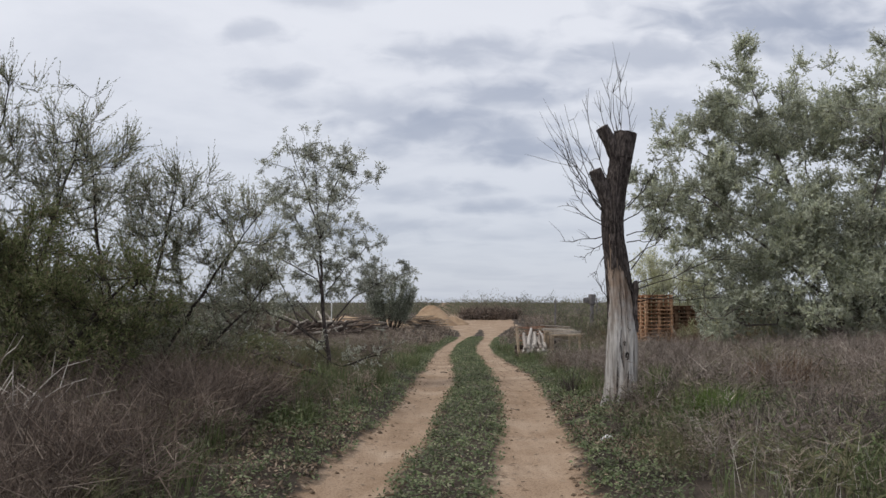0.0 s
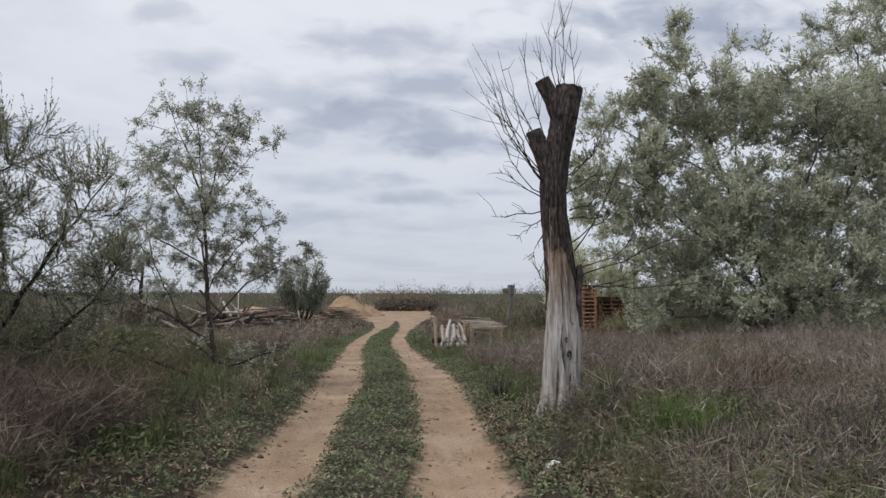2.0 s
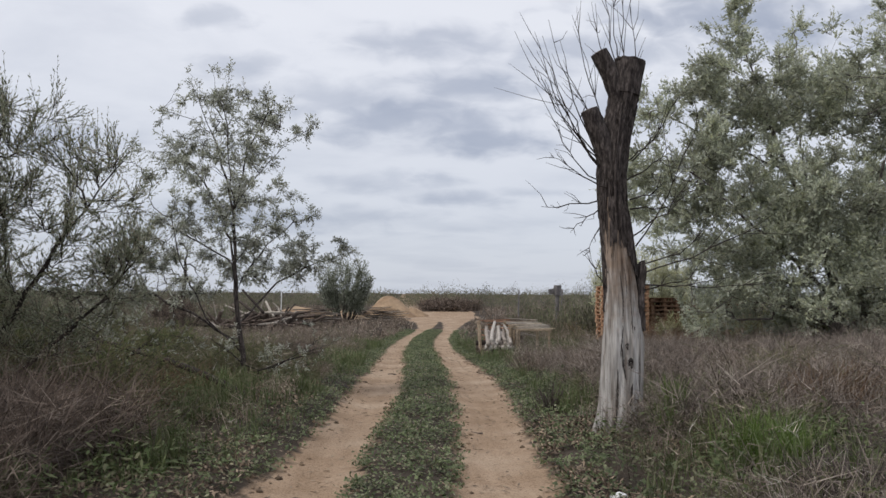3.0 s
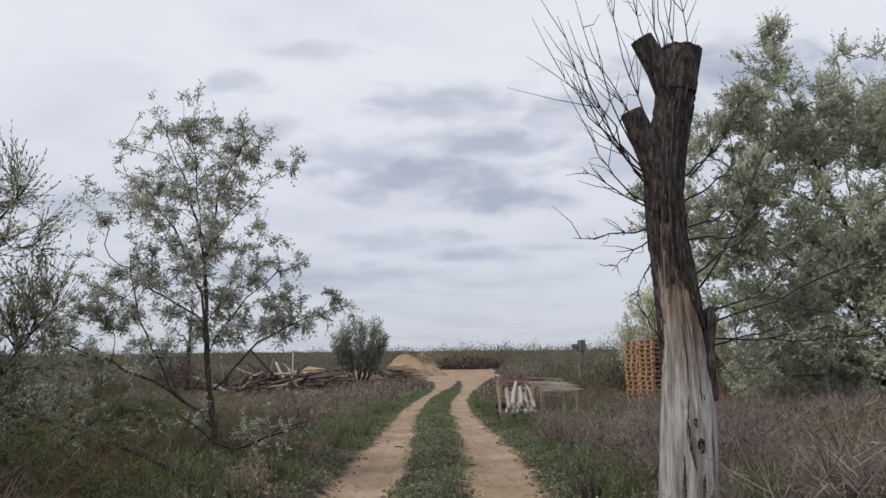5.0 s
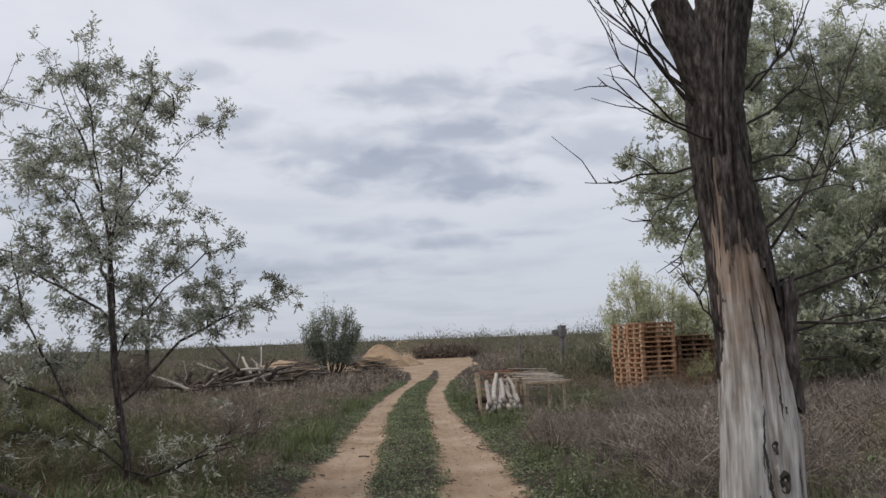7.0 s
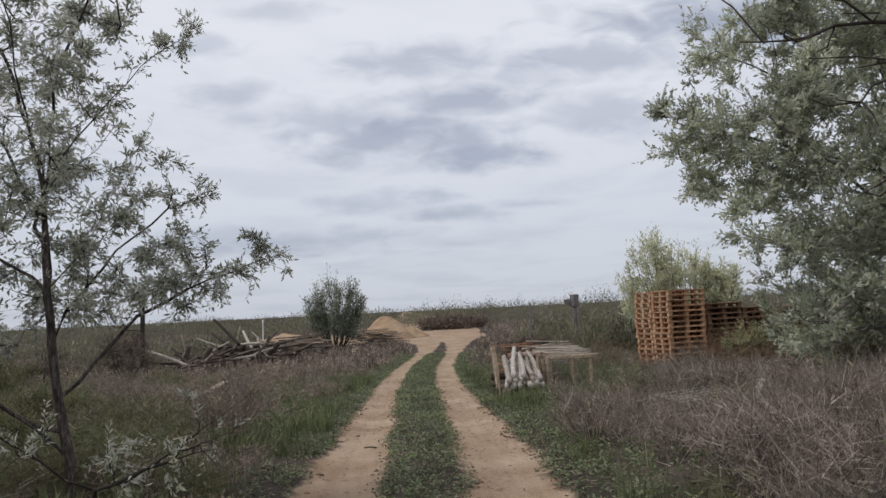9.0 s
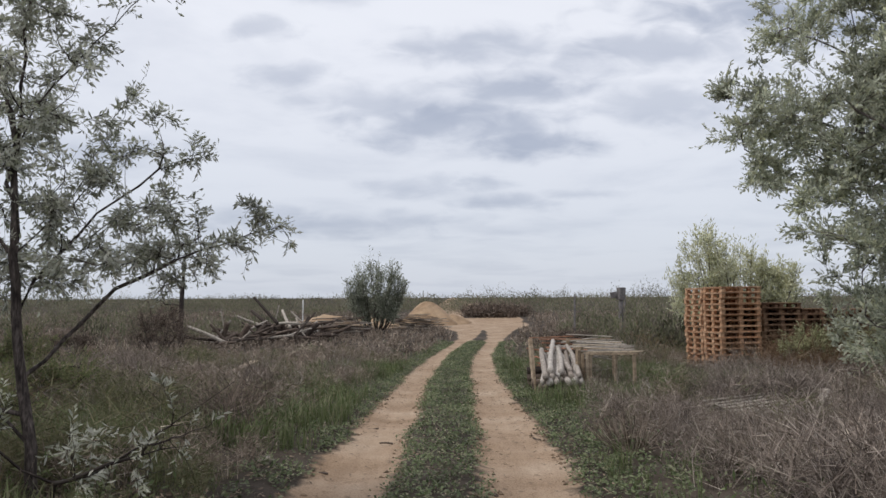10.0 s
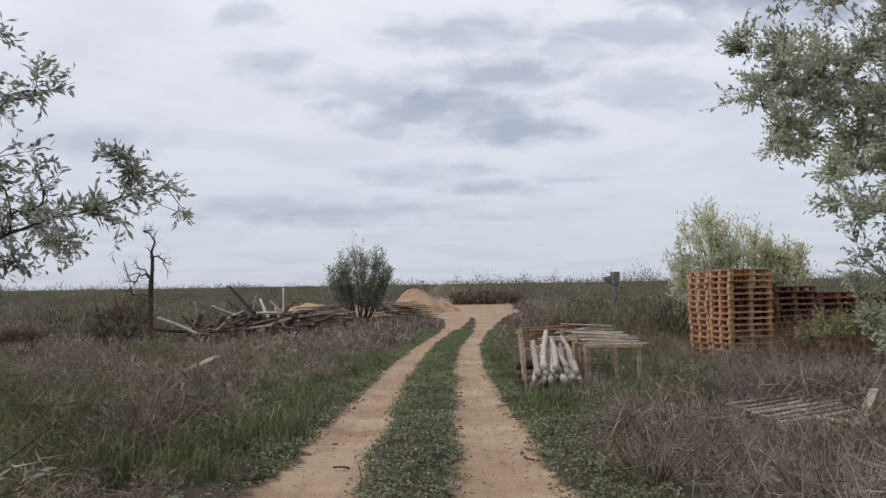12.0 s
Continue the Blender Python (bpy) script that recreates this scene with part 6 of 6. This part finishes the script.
stuff("dead_brush", V, F, DUSKY, "dark red-brown dead twigs under the tamarisks", "brush")
p = np.concatenate([scatter(260, 8.3, 12.5, 26.2, 28.9, rng), scatter(160, -6.5, -2.4, 10.5, 15, rng)])
T = [brush_template(rng, 14, 5, 0.006) for _ in range(8)]
V, F = stamp(T, p, np.where(p[:, 0] > 0, rng.uniform(0.8, 1.5, len(p)), rng.uniform(0.4, 0.75, len(p))), rng.uniform(0, 6.28, len(p)), rng)
stuff("rust_brush", V, F, RUST, "rust-brown dead brush before the pallets and saplings", "brush")

# clumps of taller brush breaking up the steppe beyond the verges


def clumps(n, x0, x1, y0, y1, each, spread, r):
    c = scatter(n, x0, x1, y0, y1, r)
    q = np.repeat(c, each, 0) + r.normal(0, 1, (n * each, 2)) * np.repeat(r.uniform(0.5, 1.2, n), each)[:, None] * spread
    return q[in_view(q) & (bank(q[:, 0], q[:, 1]) > 1.4)]


rb = np.random.default_rng(77)
for mat, name, label, n, each in ((RUST, "rust_brush", "rust-brown clumps of dead brush on the steppe", 34, 9), (BRUSH, "dead_brush", "grey clumps of dead brush on the steppe", 34, 9), (OLIVEWEED, "olive_weeds", "olive-green clumps of tall weeds on the steppe", 46, 10)):
    p = np.concatenate([clumps(n, -15, -3.2, 16, 36, each, 0.5, rb), clumps(n // 3, 4.5, 9, 30, 40, each, 0.6, rb)])
    p = p[(np.abs(p[:, 0] + 5.0) > 4.5) | (p[:, 1] < 24) | (p[:, 1] > 42)]
    big = np.where(p[:, 1] > 36, 1.5, 1.0)
    V, F = stamp(T, p, rb.uniform(0.5, 0.9, len(p)) * big, rb.uniform(0, 6.28, len(p)), rb)
    stuff(name, V, F, mat, label, "weeds" if mat is OLIVEWEED else "brush")

# sparse weeds on the land beside and behind the path
T = [weed_template(rng, 3, 4, 0.03, 0.25) for _ in range(8)]
p = scatter(7000, -26, 26, -12, 34, rng)
p = p[~in_view(p) & (bank(p[:, 0], p[:, 1]) > 0.8)]
V, F = stamp(T, p, rng.uniform(0.3, 0.6, len(p)), rng.uniform(0, 6.28, len(p)), rng)
stuff("dry_weeds", V, F, DRY, "sparse dry weeds on open ground", "weeds")

# tall pale stalks standing over them
T = [weed_template(rng, 2, 5, 0.0034, 0.20) for _ in range(10)]
p = scatter(3200, -16, 17, 4, 34, rng)
p = p[in_view(p) & (bank(p[:, 0], p[:, 1]) > 1.0) & ((p[:, 0] > -1.3) | (p[:, 1] > 13) | (rng.random(len(p)) < 0.3))]
V, F = stamp(T, p, rng.uniform(0.4, 0.8, len(p)), rng.uniform(0, 6.28, len(p)), rng)
stuff("dry_stalks", V, F, PALE, "tall pale dead stalks standing over dry weeds", "weeds")

# green grass tufts among them
T = [grass_template(rng, 8, 0.018, 0.30) for _ in range(12)]
p = scatter(38000, -14, 16, 4, 42, rng)
b = bank(p[:, 0], p[:, 1])
g = MIDGREEN(p[:, 0], p[:, 1]) + 0.35 * np.exp(-((p[:, 0] - 3.2) ** 2 + (p[:, 1] - 9.4) ** 2) / 0.5) + 0.2 * np.exp(-((p[:, 0] + 2.0) ** 2 + ((p[:, 1] - 19) / 2.5) ** 2) / 2) + 0.22 * np.exp(-(((p[:, 0] + 4.0) / 2.0) ** 2 + ((p[:, 1] - 20.5) / 3.5) ** 2)) + 0.4 * np.exp(-((p[:, 0] - 5.2) ** 2 + ((p[:, 1] - 28.5) / 1.8) ** 2) / 1.4)
keep = in_view(p) & (b > 0.25) & (between(p[:, 0], p[:, 1]) < 0.5) & (rng.random(len(p)) < np.clip((g - 0.45) * 3.0, 0.03, 1))
p = p[keep]
V, F = stamp(T, p, rng.uniform(0.2, 0.42, len(p)) * (0.8 + 0.5 * step(g[keep], 0.55, 0.9)), rng.uniform(0, 6.28, len(p)), rng)
stuff("green_grass", V, F, GRASS, "tufts of fresh green grass among dry weeds", "grass")


def herb_leaves(p, z, n, length, width, r, high):
    """Small leaves of low herbs, a few to each plant."""
    q = np.repeat(p, n, 0) + r.normal(0, 0.035, (len(p) * n, 2))
    h = np.repeat(high, n) * r.uniform(0.15, 1.0, len(q))
    base = np.stack([q[:, 0], q[:, 1], np.repeat(z, n) + h], -1)
    d = np.stack([r.normal(0, 1, len(q)), r.normal(0, 1, len(q)), r.uniform(-0.1, 0.9, len(q))], -1)
    d /= np.linalg.norm(d, axis=1)[:, None]
    s = np.cross(d, np.array([0, 0, 1.0]) + r.normal(0, 0.4, (len(q), 3)))
    s /= np.linalg.norm(s, axis=1)[:, None] + 1e-9
    L = (length * r.uniform(0.6, 1.4, len(q)))[:, None]
    w = (width * r.uniform(0.7, 1.3, len(q)))[:, None]
    V = np.stack([base, base + d * L * 0.55 + s * w * 0.5, base + d * L, base + d * L * 0.55 - s * w * 0.5], 1).reshape(-1, 3)
    return V, np.arange(len(V)).reshape(-1, 4)


# low green herbs on the middle strip and along the ruts
p = scatter(56000, -3.4, 5.0, 4, 50, rng)
b, mid = bank(p[:, 0], p[:, 1]), between(p[:, 0], p[:, 1])
patch = smooth_noise(p[:, 0], p[:, 1], 0.6, 51) * 0.6 + smooth_noise(p[:, 0], p[:, 1], 0.22, 52) * 0.4
keep = in_view(p) & (b > -0.05 + 0.10 * patch) & (rng.random(len(p)) < np.where(mid > 0.5, np.clip(step(b, -0.05, 0.1) * (0.25 + 1.6 * patch), 0, 1), np.clip(step(b, -0.05, 0.2) * (1.55 - 1.5 * b - 0.35 * (p[:, 0] < 0)) * (0.1 + 1.7 * patch), 0.05, 1)))
p, b, mid = p[keep], b[keep], mid[keep]
V, F = herb_leaves(p, height(p[:, 0], p[:, 1]), 8, 0.040 - 0.004 * (mid.repeat(8) > 0.5), 0.023, rng, np.where(mid > 0.5, 0.07, 0.06 + 0.10 * step(b, 0.1, 0.8)))
stuff("low_herbs", V, F, COVER, "low green herbs along the ruts and middle strip", "herbs")

# green herb carpet farther out on the verges
p = scatter(20000, -12, 14, 4, 40, rng)
b = bank(p[:, 0], p[:, 1])
g = MIDGREEN(p[:, 0], p[:, 1])
keep = in_view(p) & (b > 0.7) & (rng.random(len(p)) < np.clip((g - 0.35) * 2.2, 0.08, 1))
p = p[keep]
V, F = herb_leaves(p, height(p[:, 0], p[:, 1]), 6, 0.065, 0.02, rng, rng.uniform(0.08, 0.28, len(p)))
stuff("low_herbs", V, F, COVER, "dark green herbs under the dry weeds", "herbs")

# taller dark herbs standing in the hollows between the dry weeds
p = np.concatenate([scatter(5200, -7, -1.2, 5, 24, rng), scatter(4000, 2.2, 8, 6, 15, rng)])
b = bank(p[:, 0], p[:, 1])
hollow = smooth_noise(p[:, 0], p[:, 1], 0.55, 61) * 0.6 + smooth_noise(p[:, 0], p[:, 1], 1.5, 62) * 0.4
keep = in_view(p) & (b > 0.5) & (hollow < 0.45) & (smooth_noise(p[:, 0], p[:, 1], 1.1, 64) > 0.4)
p = p[keep]
V, F = herb_leaves(p, height(p[:, 0], p[:, 1]), 9, 0.07, 0.022, rng, rng.uniform(0.12, 0.42, len(p)))
stuff("green_herbs", V, F, GRASS, "dark green leafy herbs in hollows of dry weeds", "herbs")

# straw and bark bits lying along the edges of the ruts
p = scatter(30000, -2.6, 3.4, 5, 36, rng)
b = bank(p[:, 0], p[:, 1])
p = p[(b > -0.34) & (b < 0.55) & (rng.random(len(p)) < np.where(b < 0.0, 0.22, 0.6))]
a = rng.uniform(0, 6.28, len(p))
d = np.stack([np.cos(a), np.sin(a), rng.uniform(-0.1, 0.25, len(p))], -1)
s = np.stack([-np.sin(a), np.cos(a), 0 * a], -1) * 0.008
o = np.stack([p[:, 0], p[:, 1], height(p[:, 0], p[:, 1]) + 0.008], -1)
L = rng.uniform(0.03, 0.10, len(p))[:, None]
V = np.stack([o, o + d * L * 0.5 + s, o + d * L, o + d * L * 0.5 - s + [0, 0, 0.005]], 1).reshape(-1, 3)
stuff("straw_litter", V, np.arange(len(V)).reshape(-1, 4), STRAW, "straw and leaf litter along the rut edges", "litter")

# brown leaf litter on the bare ground round the dead trunk
p = np.concatenate([scatter(2600, 1.5, 3.6, 7.2, 12.0, rng), scatter(1500, -2.4, -1.0, 6, 16, rng)])
p = p[(bank(p[:, 0], p[:, 1]) > 0.05) & (smooth_noise(p[:, 0], p[:, 1], 0.7, 98) > 0.35)]
V, F = herb_leaves(p, height(p[:, 0], p[:, 1]), 4, 0.06, 0.02, rng, np.full(len(p), 0.04))
stuff("leaf_litter", V, F, STRAW, "brown dead leaves and stalks on bare ground", "litter")

# clods of dark soil crumbling off the rut edges
p = scatter(9000, -2.6, 3.4, 4, 30, rng)
b = bank(p[:, 0], p[:, 1])
p = p[(b > -0.10) & (b < 0.16) & (smooth_noise(p[:, 0], p[:, 1], 0.5, 97) > 0.45)]
k = len(p)
o = np.stack([p[:, 0], p[:, 1], height(p[:, 0], p[:, 1])], -1)
r0 = rng.uniform(0.012, 0.035, k)[:, None, None]
shape = np.array([(1, 0, 0), (0, 1, 0), (-1, 0, 0), (0, -1, 0), (0, 0, 0.8), (0, 0, -0.4)], float)[None] * rng.uniform(0.6, 1.3, (k, 6, 1))
V = (o[:, None] + shape * r0).reshape(-1, 3)
F = (np.arange(k)[:, None, None] * 6 + np.array([(0, 1, 4), (1, 2, 4), (2, 3, 4), (3, 0, 4), (1, 0, 5), (2, 1, 5), (3, 2, 5), (0, 3, 5)])[None]).reshape(-1, 3)
stuff("soil_clods", V, F, CLOD, "crumbs of brown soil along the rut edges", "soil")


def scrub(name, label, centres, rad, high, n, size, mat, seed):
    """Low bushes far off: clumps of leaves over each centre."""
    r = np.random.default_rng(seed)
    k = np.repeat(np.arange(len(centres)), n)
    d = r.normal(0, 1, (len(k), 3))
    d /= np.linalg.norm(d, axis=1)[:, None]
    q = d * (r.uniform(0.35, 1, len(k)) ** 0.5)[:, None]
    g = height(centres[:, 0], centres[:, 1])
    at = np.stack([centres[k, 0] + q[:, 0] * rad[k], centres[k, 1] + q[:, 1] * rad[k], g[k] + np.abs(q[:, 2]) * high[k]], -1)
    al = np.stack([r.normal(0, 0.4, len(k)), r.normal(0, 0.4, len(k)), np.ones(len(k))], -1)
    e = al / np.linalg.norm(al, axis=1)[:, None]
    s = np.cross(e, r.normal(0, 1, e.shape))
    s /= np.linalg.norm(s, axis=1)[:, None] + 1e-9
    L, w = (size[k] * r.uniform(0.8, 2.0, len(k)))[:, None], (size[k] * r.uniform(0.12, 0.26, len(k)))[:, None]
    V = np.stack([at, at + e * L * 0.5 + s * w, at + e * L, at + e * L * 0.5 - s * w], 1).reshape(-1, 3)
    stuff(name, V, np.arange(len(V)).reshape(-1, 4), mat, label, "scrub")


r = np.random.default_rng(88)
# scrub right of the track, between the frame and the far post
c = np.stack([r.uniform(5.0, 19, 210), r.uniform(34, 64, 210)], -1)
c = c[(c[:, 0] > 5.4 + (c[:, 1] - 34) * 0.10)]
scrub("green_scrub", "low green-brown scrub right of the track", c, r.uniform(0.5, 1.2, len(c)), r.uniform(0.8, 2.1, len(c)) * (0.45 + 0.55 * step(c[:, 0], 5, 9)), 170, np.full(len(c), 0.15), LEAF_FAR, 1)
# belt of scrub that closes the view
c = np.stack([r.uniform(-60, 80, 620), r.uniform(84, 125, 620)], -1)
scrub("far_scrub", "belt of grey-green scrub along the horizon", c, r.uniform(0.8, 2.2, len(c)), (np.minimum(r.exponential(0.6, len(c)), 1.3) + 0.9 + 0.6 * step(c[:, 0], -4, 10)) * (0.3 + 1.35 * smooth_noise(c[:, 0], c[:, 1], 9.0, 93)), 150, np.full(len(c), 0.15), LEAF_FAR, 2)
c = np.stack([r.uniform(-240, 240, 900), r.uniform(125, 300, 900)], -1)
scrub("far_scrub", "distant line of scrub on the horizon", c, r.uniform(2, 5, len(c)), np.minimum(r.exponential(0.7, len(c)), 1.6) + 1.2, 70, np.full(len(c), 0.34), LEAF_FAR, 3)
c = np.stack([r.uniform(-60, -9, 420), r.uniform(36, 80, 420)], -1)
c = c[(smooth_noise(c[:, 0], c[:, 1], 7.0, 91) > 0.52) & (c[:, 1] > 52 - 10 * smooth_noise(c[:, 0], c[:, 1], 5.0, 94))]
scrub("green_scrub", "low green scrub left of the scrap heaps", c, r.uniform(0.5, 1.3, len(c)), r.uniform(0.5, 1.3, len(c)) * (0.5 + 1.1 * smooth_noise(c[:, 0], c[:, 1], 11.0, 92)), 130, np.full(len(c), 0.16), LEAF_FAR, 4)
# brush heap beyond the clearing
T = [brush_template(rng, 10, 5, 0.03) for _ in range(6)]
p = np.stack([rng.uniform(2.4, 7.8, 90), rng.uniform(83, 87, 90)], -1)
V, F = stamp(T, p, rng.uniform(0.8, 1.9, 90), rng.uniform(0, 6.28, 90), rng)
stuff("brush_heap", V, F, DUSKY, "dark heap of cut brushwood beyond the clearing", "brush")
